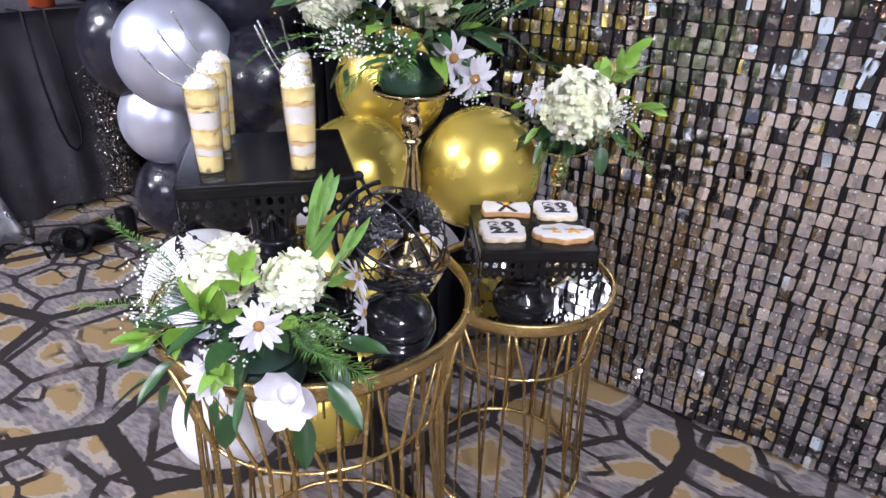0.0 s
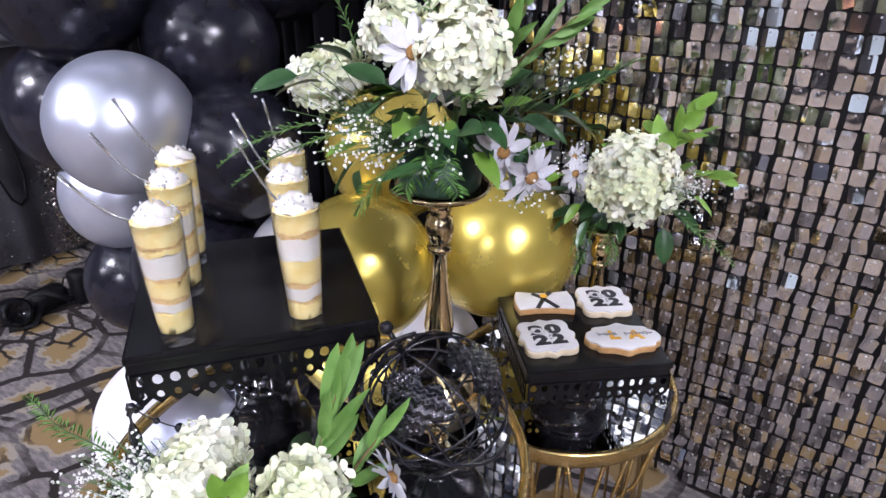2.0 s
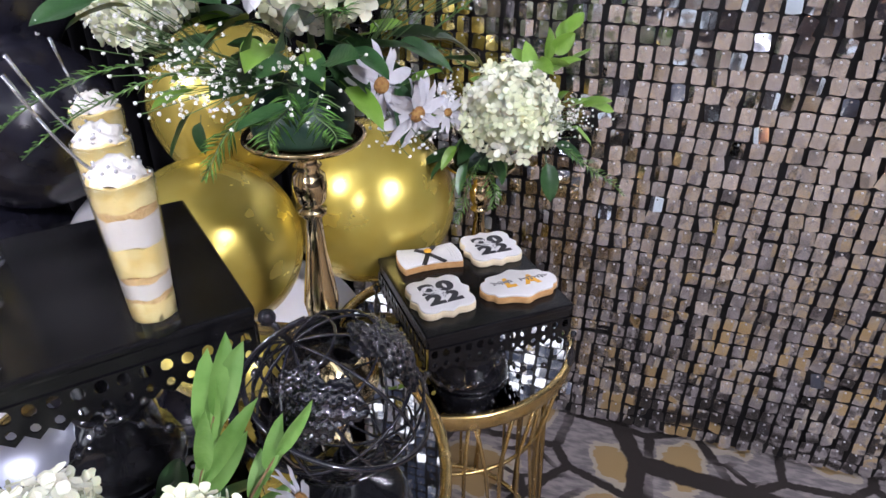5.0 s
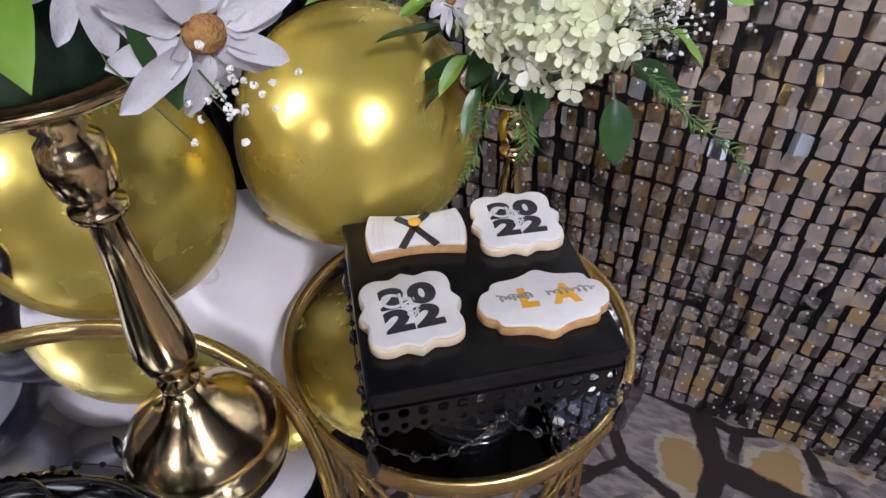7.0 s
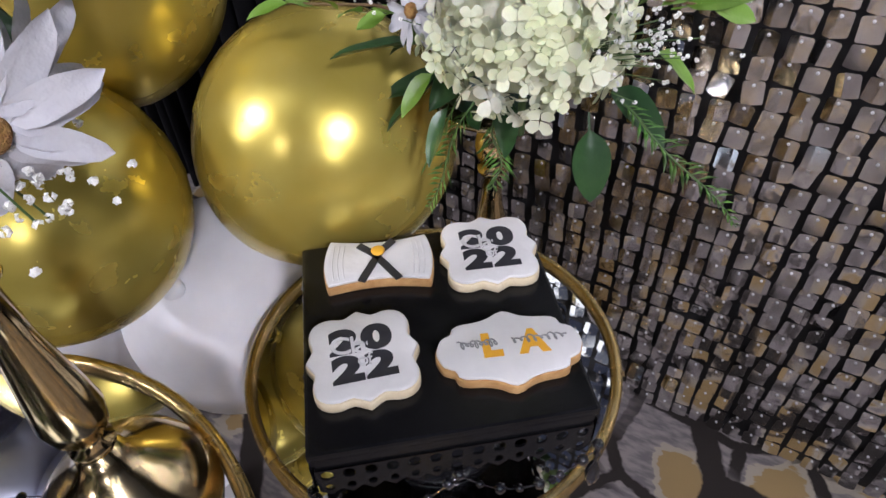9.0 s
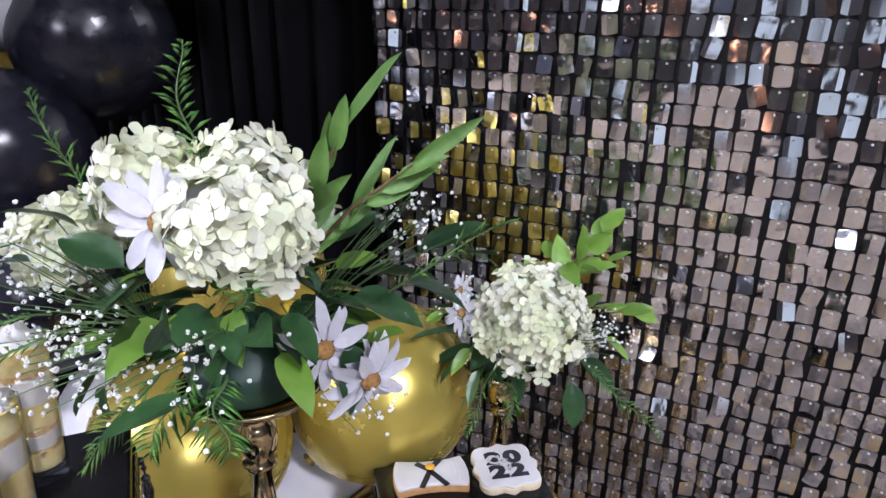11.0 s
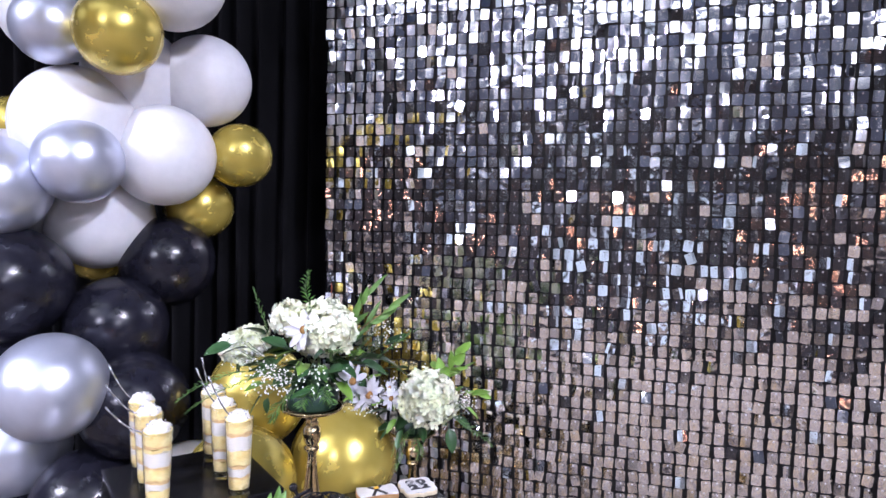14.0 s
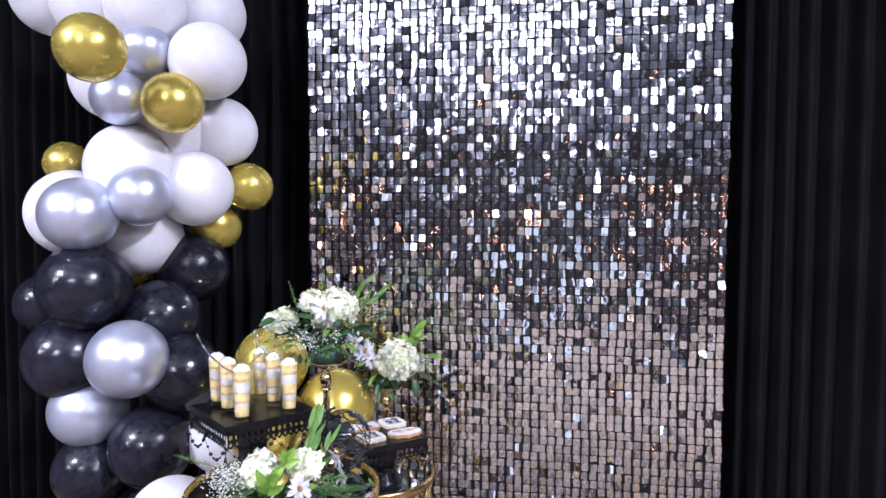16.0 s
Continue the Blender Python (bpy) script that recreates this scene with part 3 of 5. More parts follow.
def cake_stand(centre, turn, side, z_base, z_top, foot, label):
    t = thing("cake_stand", (*centre, z_base), label, "cake stand", "black cake stands", turn)
    h, s = z_top - z_base, side / 2
    part("top_plate", box(bmesh.new(), (0, 0, h - 0.004), (side, side, 0.008), 0.0025), BLACK_PLATE, t, "square satin black top plate", smooth=False)
    rail = bmesh.new()
    for a in range(4):
        m = pose(0, 0, 0, 0, 0, 90 * a)
        box(rail, m @ Vector((0, -s + 0.003, h - 0.013)), (side - 0.008, 0.004, 0.012) if a % 2 == 0 else (0.004, side - 0.008, 0.012))
    part("apron", rail, BLACK_PLATE, t, smooth=False)
    v, f = pierced_strip(side - 0.006, 0.0140, 0.030, 0.0056)
    me = data("pierced_skirt", v, f, BLACK_PLATE, False)
    bm = bmesh.new()
    bm.from_mesh(me)
    bmesh.ops.remove_doubles(bm, verts=bm.verts, dist=1e-5)
    bm.to_mesh(me)
    bm.free()
    for a in range(4):
        shared("pierced_skirt", me, None, t, smooth=False, m=pose(0, 0, 0, 0, 0, 90 * a) @ pose(-s + 0.003, -s - 0.0005, h - 0.018))
    # swags of beads on fine wire, and a drop at every corner
    bm, n = bmesh.new(), 13
    wire = []
    for k in range(2):
        for i in range(n + 1):
            u = i / n
            p = (-s + side * (k + u) / 2, -s - 0.004, h - 0.046 - 0.036 * (1 - (2 * u - 1) ** 2))
            wire.append(p)
            if i % 2 == 0:
                ball(bm, p, 0.0044 if i % 4 == 0 else 0.0030, 8, 6)
    tube(wire, 0.0006, 4, bm=bm)
    me = bpy.data.meshes.new("bead_swag")
    bm.to_mesh(me)
    bm.free()
    for a in range(4):
        shared("bead_swag", me, BEAD, t, m=pose(0, 0, 0, 0, 0, 90 * a))
    drop = lathe([(0, 0), (0.0012, -0.004), (0.0012, -0.010), (0.0030, -0.013), (0.0012, -0.016), (0.0012, -0.022), (0.0040, -0.029), (0.0058, -0.040), (0.0040, -0.050), (0, -0.060)], 8)
    me = bpy.data.meshes.new("bead_drop")
    drop.to_mesh(me)
    drop.free()
    for a in range(4):
        q = pose(0, 0, 0, 0, 0, 90 * a) @ Vector((-s - 0.003, -s - 0.003, h - 0.040))
        shared("bead_drop", me, BEAD, t, m=pose(*q))
    # turned pedestal: wide foot, fluted neck
    part("pedestal_foot", lathe([(0, 0), (foot, 0), (foot, 0.006), (foot * 0.94, 0.012), (foot * 0.90, 0.020), (foot * 0.72, 0.026), (foot * 0.66, h * 0.34), (foot * 0.7, h * 0.38), (0, h * 0.38)], 40), BLACK_GLOSS, t)
    bm, N = bmesh.new(), 56
    rows = []
    for k in range(9):
        u = k / 8
        rows.append([])
        for i in range(N):
            a = 2 * math.pi * i / N
            r = foot * (0.50 + 0.34 * (u - 0.35) ** 2 * 2.4 + 0.16 * math.sin(u * 3.14)) * (1 + 0.055 * math.cos(a * 14))
            rows[-1].append(bm.verts.new((r * math.cos(a), r * math.sin(a), h * 0.375 + (h * 0.625 - 0.008) * u)))
    for a, b in zip(rows, rows[1:]):
        for i in range(N):
            bm.faces.new((a[i], a[(i + 1) % N], b[(i + 1) % N], b[i]))
    bm.faces.new(rows[-1])
    part("fluted_neck", bm, BLACK_GLOSS, t)
    return t


CUP_TURN, COOKIE_TURN = math.degrees(math.atan2(0.166, 0.138)), math.degrees(math.atan2(0.121, 0.148))
cake_stand((-0.554, 0.644), CUP_TURN, 0.218, TOP1, 0.745, 0.050, "square black pierced cake stand with hanging beads, holding dessert cups")
cake_stand((-0.3270, 0.9990), COOKIE_TURN, 0.190, TOP2, 0.578, 0.056, "small square black pierced cake stand with beads, holding four cookies")


# ---- gold pedestal stands for flowers ----
def flower_stand(place, z0, z_dish, dish, scale, knob_z, label):
    t = thing("flower_stand", (*place, z0), label, "flower stand", "gold flower stands")
    h, k, s = z_dish - z0, knob_z - z0, scale
    part("foot", lathe([(0, 0), (0.052 * s, 0), (0.053 * s, 0.005 * s), (0.050 * s, 0.009 * s), (0.051 * s, 0.013 * s), (0.047 * s, 0.022 * s), (0.036 * s, 0.036 * s), (0.022 * s, 0.047 * s), (0.014 * s, 0.056 * s), (0.010 * s, 0.066 * s), (0, 0.068 * s)], 48), STAND_GOLD, t)
    z = 0.066 * s
    b, u = 0.011 * s, (k - 0.030 * s) - z
    part("stem", lathe([(0, z - 0.004), (0.009 * s, z - 0.002), (0.0125 * s, z + 0.001), (0.0125 * s, z + 0.005 * s), (0.008 * s, z + 0.008 * s), (0.0155 * s, z + u * 0.16), (0.0175 * s, z + u * 0.26), (0.0150 * s, z + u * 0.42), (0.0098 * s, z + u * 0.72), (0.0082 * s, k - 0.032 * s), (0.0135 * s, k - 0.027 * s), (0.0135 * s, k - 0.023 * s), (0.0085 * s, k - 0.020 * s),
                       (0.0145 * s, k - 0.013 * s), (0.0160 * s, k), (0.0145 * s, k + 0.011 * s), (0.0095 * s, k + 0.016 * s), (0.0128 * s, k + 0.020 * s), (0.0100 * s, k + 0.024 * s), (0.0115 * s, h - 0.010 * s), (0.020 * s, h - 0.003)], 32), STAND_GOLD, t)
    part("dish", lathe([(0, h - 0.004), (dish * 0.5, h - 0.004), (dish * 0.94, h), (dish, h + 0.004), (dish * 0.98, h + 0.007), (dish * 0.9, h + 0.004), (dish * 0.5, h), (0, h)], 48), STAND_GOLD, t)
    return t


flower_stand((-0.428, 0.801), TOP1, 0.821, 0.054, 1.0, 0.778, "tall polished gold pedestal stand carrying a flower arrangement")
flower_stand((-0.358, 1.158), TOP2, 0.668, 0.052, 0.98, 0.626, "short polished gold pedestal stand carrying a hydrangea")


# ---- wire globe ----
def globe():
    t = thing("wire_globe", (-0.337, 0.657, TOP1), "black openwork metal globe on a turned black base", "globe")
    zc, r = 0.679 - TOP1, 0.064
    part("base", lathe([(0, 0), (0.051, 0), (0.053, 0.004), (0.050, 0.008), (0.048, 0.010), (0.0495, 0.014), (0.045, 0.026), (0.032, 0.037), (0.018, 0.043), (0.014, 0.049), (0.016, 0.053), (0.017, 0.058), (0, 0.058)], 48), BLACK_GLOSS, t)
    lean = Vector((-0.79, -0.61, 0)).normalized()
    axis = (Vector((0, 0, 1)) * math.cos(radians(28)) + lean * math.sin(radians(28))).normalized()
    q = axis.to_track_quat("Z", "Y").to_matrix().to_4x4()
    c = Matrix.Translation((0, 0, zc))
    for i in range(5):
        a = math.pi * i / 5
        part("meridian_wire", tube([c @ q @ Vector((r * math.sin(f) * math.cos(a), r * math.sin(f) * math.sin(a), r * math.cos(f))) for f in [2 * math.pi * k / 40 for k in range(40)]], 0.0013, 6, True), BLACK_IRON, t)
    for f in (0.5, 1.0, 1.57, 2.1, 2.6):
        part("parallel_wire", tube([c @ q @ Vector((r * math.sin(f) * math.cos(a), r * math.sin(f) * math.sin(a), r * math.cos(f))) for a in [2 * math.pi * k / 40 for k in range(40)]], 0.0012, 6, True), BLACK_IRON, t)
    tilt = Vector((0.35, 0.2, 1)).normalized()
    q2 = tilt.to_track_quat("Z", "Y").to_matrix().to_4x4()
    part("orbit_ring", tube([c @ q2 @ Vector(p) for p in circle(r * 1.13, 0, 56)], 0.0022, 6, True, flat=0.5), BLACK_IRON, t)
    # the arm: a flat bow from the axis above to the base
    side = axis.cross(lean).normalized()
    e = side.cross(axis).normalized()
    if e.dot(lean) < 0:
        e = -e
    R = r * 1.2
    part("arm", tube([Vector((0, 0, zc)) + (axis * math.cos(a) + e * math.sin(a)) * R for a in [(-0.25 + 3.55 * k / 28) for k in range(29)]], 0.0045, 8, flat=0.45), BLACK_IRON, t)
    top = Vector((0, 0, zc)) + axis * (R + 0.016)
    part("finial", ball(tube([Vector((0, 0, zc)) + axis * (r * 0.98), top], 0.0024, 8), top, 0.0062, 14, 9), BLACK_GLOSS, t)
    bottom = Vector((0, 0, zc)) - axis * r
    part("lower_pin", ball(tube([bottom + axis * 0.004, bottom - axis * 0.020], 0.003, 8), bottom - axis * 0.020, 0.0055, 12, 8), BLACK_GLOSS, t)
    part("neck", lathe([(0.0, 0.056), (0.012, 0.056), (0.009, 0.061), (0.008, zc - R - 0.002), (0.0, zc - R)], 20), BLACK_GLOSS, t)
    # hammered land masses, raised over the cage
    for k, (way, size, seed) in enumerate((((0.15, -0.90, 0.62), 0.62, 1), ((0.62, 0.20, 0.78), 0.66, 2), ((-0.6, 0.7, 0.1), 0.7, 3), ((-0.62, -0.5, -0.45), 0.55, 4), ((0.25, -0.75, -0.75), 0.4, 5))):
        n, verts, faces, idx = 60, [], [], {}
        local = Vector(way).normalized().to_track_quat("Z", "Y").to_matrix()

        def inside(i, j):
            u, v = 2 * i / n - 1, 2 * j / n - 1
            a = math.atan2(v, u)
            return math.hypot(u, v) < 0.72 + 0.17 * math.sin(3 * a + seed) + 0.09 * math.sin(7 * a + 2 * seed)

        def vert(i, j, deep):
            key = (i, j, deep)
            if key not in idx:
                u, v = size * (2 * i / n - 1), size * (2 * j / n - 1)
                stud = max(0.0, math.cos(i * 0.95) * math.cos(j * 0.95 + (math.pi / 2 if int((i * 0.95 + math.pi / 2) / math.pi) % 2 else 0))) ** 0.8
                rr = r * 1.012 + (0.0019 * stud if not deep else -0.0006)
                idx[key] = len(verts)
                verts.append(c @ (local @ Vector((math.tan(u), math.tan(v), 1)).normalized() * rr))
            return idx[key]

        for i in range(n):
            for j in range(n):
                if inside(i + 0.5, j + 0.5):
                    faces.append((vert(i, j, 0), vert(i + 1, j, 0), vert(i + 1, j + 1, 0), vert(i, j + 1, 0)))
                    faces.append((vert(i, j, 1), vert(i, j + 1, 1), vert(i + 1, j + 1, 1), vert(i + 1, j, 1)))
        shared("land_mass", data("land_mass", verts, faces, LAND), None, t, "studded black metal continent")


globe()


# ---- dessert cups ----
def dessert_cup(x, y, seed, spoon_dir, spoon_len, order):
    r = random.Random(seed)
    t = thing("dessert_cup", (x, y, 0.7452), "tall clear cup of layered custard, cream and sponge with a spoon", "dessert cup", "layered dessert cups")
    h, r0, r1 = 0.113, 0.0150, 0.0202

    def rad(z):
        return r0 + (r1 - r0) * (z / h) ** 0.85

    part("cup", lathe([(0, 0), (r0, 0), (r0 + 0.0006, 0.003)] + [(rad(h * k / 10), h * k / 10) for k in range(1, 11)] + [(r1 - 0.0009, h)] + [(rad(h * k / 10) - 0.0010, h * k / 10) for k in range(9, 1, -1)] + [(rad(0.012) - 0.0012, 0.0125), (r0 * 0.8, 0.0112), (0, 0.0108)], 32), GLASS, t, "clear ridged plastic cup")
    z = 0.0130
    for kind, thick in order:
        a, b = z, z + thick * 1.12
        mat = {"cream": CREAM, "custard": CUSTARD, "sponge": SPONGE}[kind]
        bm, n, rows = bmesh.new(), 32, []
        ph = r.uniform(0, 6.28)
        for zz, cap in ((a, 1), (a, 0), (a + 0.0005, 0), ((a + b) / 2, 0), (b - 0.0005, 0), (b, 0), (b, 1)):
            rows.append([])
            for i in range(n):
                w = 2 * math.pi * i / n
                wob = 0.0009 * math.sin(2 * w + ph) + 0.0008 * math.sin(5 * w + 2 * ph) + 0.0004 * math.sin(11 * w + 3 * ph) + r.uniform(-1, 1) * (0.0005 if kind != "cream" else 0.0002)
                R = (rad(zz) - 0.0013 - (0.0004 if kind == "sponge" else 0)) * (0.5 if cap else 1.0)
                rows[-1].append(bm.verts.new((R * math.cos(w), R * math.sin(w), zz + (wob if zz != a or a > 0.014 else 0))))
        for p, q in zip(rows, rows[1:]):
            for i in range(n):
                bm.faces.new((p[i], p[(i + 1) % n], q[(i + 1) % n], q[i]))
        bm.faces.new(rows[0][::-1])
        bm.faces.new(rows[-1])
        part(kind + "_layer", bm, mat, t)
        z = b + 0.0002
    # piped cream: a swirled mound above the rim
    bm, n, rows = bmesh.new(), 28, []
    for k in range(11):
        u = k / 10
        rows.append([])
        for i in range(n):
            w = 2 * math.pi * i / n
            R = (rad(h) - 0.0034) * (math.cos(u * 1.45) ** 0.62) * (1 + 0.11 * math.sin(3 * w + u * 9 + seed) + 0.06 * math.sin(8 * w - u * 14) + r.uniform(-0.05, 0.05)) * (1.0 if k else 0.9)
            rows[-1].append(bm.verts.new((R * math.cos(w), R * math.sin(w), z - 0.002 + 0.0140 * u + 0.0018 * math.sin(4 * w + u * 8) + r.uniform(-0.0008, 0.0008))))
    for p, q in zip(rows, rows[1:]):
        for i in range(n):
            bm.faces.new((p[i], p[(i + 1) % n], q[(i + 1) % n], q[i]))
    bm.faces.new(rows[-1])
    part("cream_swirl", bm, CREAM, t, "piped whipped cream top")
    pearl = bmesh.new()
    ball(pearl, (0, 0, 0), 0.0012, 8, 6)
    me = bpy.data.meshes.new("sugar_pearl")
    pearl.to_mesh(me)
    pearl.free()
    for _ in range(16):
        a, u = r.uniform(0, 6.28), r.uniform(0.15, 0.9)
        R = (rad(h) - 0.001) * math.cos(u * 1.4) ** 0.7
        shared("sugar_pearl", me, DRAGEE, t, m=pose(R * math.cos(a), R * math.sin(a), z - 0.0005 + 0.0145 * u))
    # spoon handle: a slim flat bar with a flared end
    d = Vector(spoon_dir).normalized()
    s0 = Vector((0, 0, z - 0.004)) + Vector((d.x, d.y, 0)) * 0.008
    pts = [s0 + d * spoon_len * k / 8 + Vector((0, 0, -0.010 * math.sin(k / 8 * 3.14))) for k in range(9)]
    bm = tube(pts[:7], 0.0019, 8, flat=0.55)
    tube(pts[6:], 0.0020, 8, taper=0.0034, flat=0.45, bm=bm)
    part("spoon", bm, SPOON, t, "thin silver plastic spoon handle")
    return t


A_ORDER = [("custard", 0.018), ("cream", 0.007), ("sponge", 0.005), ("custard", 0.013), ("sponge", 0.004), ("cream", 0.017), ("custard", 0.004), ("sponge", 0.004), ("custard", 0.016)]
B_ORDER = [("custard", 0.013), ("sponge", 0.004), ("cream", 0.010), ("sponge", 0.004), ("custard", 0.019), ("cream", 0.018), ("sponge", 0.005), ("custard", 0.015)]
LEFT = (-0.62, -0.55, 0)
for i, (x, y, ln, el) in enumerate(((-0.527, 0.538, 0.070, 0.62), (-0.589, 0.595, 0.072, 0.85), (-0.640, 0.641, 0.078, 1.3))):
    dessert_cup(x, y, i + 1, (LEFT[0], LEFT[1], el), ln, A_ORDER)
for i, (x, y, ln, el) in enumerate(((-0.451, 0.616, 0.080, 1.5), (-0.510, 0.665, 0.075, 1.5), (-0.568, 0.722, 0.062, 3.2))):
    dessert_cup(x, y, i + 5, (LEFT[0], LEFT[1], el), ln, B_ORDER)


# ---- decorated cookies ----
def outline_square(a, n=64):
    pts = []
    for i in range(n):
        w = 2 * math.pi * i / n
        c, s = math.cos(w), math.sin(w)
        k = 1 / (abs(c) ** 5 + abs(s) ** 5) ** 0.2
        notch = 0.0
        for q in range(4):
            dv = abs((w - q * math.pi / 2 + math.pi) % (2 * math.pi) - math.pi)
            notch += 0.075 * math.exp(-(dv / 0.10) ** 2) - 0.075 * math.exp(-((dv - 0.32) / 0.14) ** 2)
        pts.append((a * k * c * (1 + notch), a * k * s * (1 + notch)))
    return pts


def outline_plaque(a, b, n=72):
    pts = []
    for i in range(n):
        w = 2 * math.pi * i / n
        c, s = math.cos(w), math.sin(w)
        k = 1 / (abs(c) ** 3 + abs(s) ** 3) ** (1 / 3)
        f = 1.0
        for q in (0, math.pi):
            dv = abs((w - q + math.pi) % (2 * math.pi) - math.pi)
            f += 0.05 * math.exp(-(dv / 0.25) ** 2) - 0.10 * math.exp(-((dv - 0.62) / 0.13) ** 2)
        for q in (math.pi / 2, -math.pi / 2):
            dv = abs((w - q + math.pi) % (2 * math.pi) - math.pi)
            f += 0.22 * math.exp(-(dv / 0.16) ** 2) - 0.05 * math.exp(-((dv - 0.45) / 0.16) ** 2)
        pts.append((a * k * c * f, b * k * s * f))
    return pts


def outline_scroll(a, b, n=20):
    pts = []
    for i in range(n + 1):
        u = -1 + 2 * i / n
        pts.append((a * 0.94 * u, -b * (0.80 - 0.0 * u) + b * 0.16 * math.cos(u * 1.57)))
    for i in range(1, 9):
        v = -1 + 2 * i / 9
        pts.append((a * (0.94 + 0.10 * math.cos(v * 1.5)), b * v * 0.86))
    for i in range(n + 1):
        u = 1 - 2 * i / n
        pts.append((a * 0.94 * u, b * 0.86 - b * 0.16 * math.cos(u * 1.57)))
    for i in range(1, 9):
        v = 1 - 2 * i / 9
        pts.append((-a * (0.94 + 0.10 * math.cos(v * 1.5)), b * v * 0.86))
    return pts


def slice_of(pts, z0, z1, inset=0.0, soft=0.0008):
    bm = bmesh.new()

    def loop(k, z):
        return [bm.verts.new((x * k, y * k, z)) for x, y in pts]

    size = max(abs(x) for x, _ in pts)
    f = 1 - inset / size
    rings = [loop(f * (1 - soft / size), z0), loop(f, z0 + soft), loop(f, z1 - soft), loop(f * (1 - 0.4 * soft / size), z1 - soft * 0.3), loop(f * (1 - 1.4 * soft / size), z1)]
    n = len(pts)
    for a, b in zip(rings, rings[1:]):
        for i in range(n):
            bm.faces.new((a[i], a[(i + 1) % n], b[(i + 1) % n], b[i]))
    bm.faces.new(rings[0][::-1])
    bm.faces.new(rings[-1])
    bmesh.ops.recalc_face_normals(bm, faces=bm.faces)
    return bm


def lettering(name, text, size, depth, material, parent, m, bold=0.0, squeeze=1.0):
    cu = bpy.data.curves.new(name, "FONT")
    cu.body, cu.size, cu.extrude, cu.align_x, cu.align_y, cu.offset, cu.space_character = text, size, depth, "CENTER", "CENTER", bold, squeeze
    tmp = bpy.data.objects.new(name, cu)
    me = bpy.data.meshes.new_from_object(tmp)
    bpy.data.objects.remove(tmp)
    me.materials.clear()
    return shared(name, me, material, parent, smooth=False, m=m)


def cookie(kind, centre, turn, label):
    z = 0.5782
    t = thing("cookie", (*centre, z), label, "cookie", "decorated cookies", turn)
    if kind == "square":
        pts, dough = outline_square(0.0365), PALE_DOUGH
    elif kind == "plaque":
        pts, dough = outline_plaque(0.0485, 0.0262), BROWN_DOUGH
    else:
        pts, dough = outline_scroll(0.0415, 0.0300), BROWN_DOUGH
    part("biscuit", slice_of(pts, 0, 0.0085), dough, t)
    part("icing", slice_of(pts, 0.0084, 0.0115, 0.0008, 0.0011), ICING, t, "smooth white icing")
    top = 0.0116
    if kind == "square":
        for digit, dx, dy in (("2", -0.0112, 0.0110), ("0", 0.0112, 0.0110), ("2", -0.0112, -0.0125), ("2", 0.0112, -0.0125)):
            lettering("digit", digit, 0.0275, 0.0004, FONDANT, t, pose(dx, dy, top) @ Matrix.Diagonal((1.4, 1, 1, 1)), 0.0017)
        # piped words "Class of" in a thin joined hand
        lettering("piped_word", "Class", 0.0205, 0.0004, GREY_ICING, t, pose(-0.002, 0.0065, top + 0.0008) @ Matrix.Shear("XY", 4, (0.25, 0)) @ Matrix.Diagonal((1.05, 1, 1, 1)), 0.00015, 0.85)
        lettering("piped_word", "of", 0.0145, 0.0004, GREY_ICING, t, pose(0.001, -0.0065, top + 0.0008) @ Matrix.Shear("XY", 4, (0.25, 0)), 0.0, 0.85)
    elif kind == "plaque":
        lettering("large_letter", "L", 0.0255, 0.0004, YELLOW_ICING, t, pose(-0.0125, 0.001, top), 0.0016)
        lettering("large_letter", "A", 0.0255, 0.0004, YELLOW_ICING, t, pose(0.0165, 0.001, top), 0.0016)
        for x0, x1, seed in ((-0.034, -0.008, 1.0), (0.002, 0.040, 2.3)):
            line = [(x0 + (x1 - x0) * k / 120 - 0.0017 * math.sin(k * 0.42 + seed + 1.2), 0.0035 + (0.0022 + 0.0012 * math.sin(k * 0.13 + seed)) * math.sin(k * 0.42 + seed), top + 0.0008) for k in range(121)]
            part("piped_line", tube(line, 0.00055, 5), PIPED_GREY, t, "thin grey piped handwriting")
    else:
        bm = bmesh.new()
        for pts2 in ([(-0.013, -0.022), (0.002, 0.009), (0.012, 0.020)], [(0.015, -0.022), (-0.003, 0.006), (-0.015, 0.017)]):
            for (a, b), (c, d) in zip(pts2, pts2[1:]):
                v = Vector((c - a, d - b, 0))
                box_m = Matrix.Translation(((a + c) / 2, (b + d) / 2, top + 0.0005)) @ Matrix.Rotation(math.atan2(v.y, v.x), 4, "Z") @ Matrix.Diagonal((v.length * 1.05, 0.0060, 0.0014, 1))
                bmesh.ops.create_cube(bm, size=1, matrix=box_m)
        part("ribbon_tie", bm, FONDANT, t, "crossed black fondant ribbon", smooth=False)
        bm = lathe([(0.0052, top), (0.0056, top + 0.0012), (0.0042, top + 0.0024), (0, top + 0.0026)], 20)
        bmesh.ops.translate(bm, verts=bm.verts, vec=(0.0, 0.0085, 0.0008))
        part("seal", bm, YELLOW_ICING, t, "round yellow fondant seal")
        for s in (-1, 1):
            bm = bmesh.new()
            for k in range(3):
                tube([(s * (0.034 - 0.004 * k) + s * 0.002 * math.cos(v * 1.4), 0.019 * v, top + 0.0001) for v in [-1 + 0.2 * q for q in range(11)]], 0.0005, 5, bm=bm)
            part("scroll_curl", bm, ICING, t)
    return t


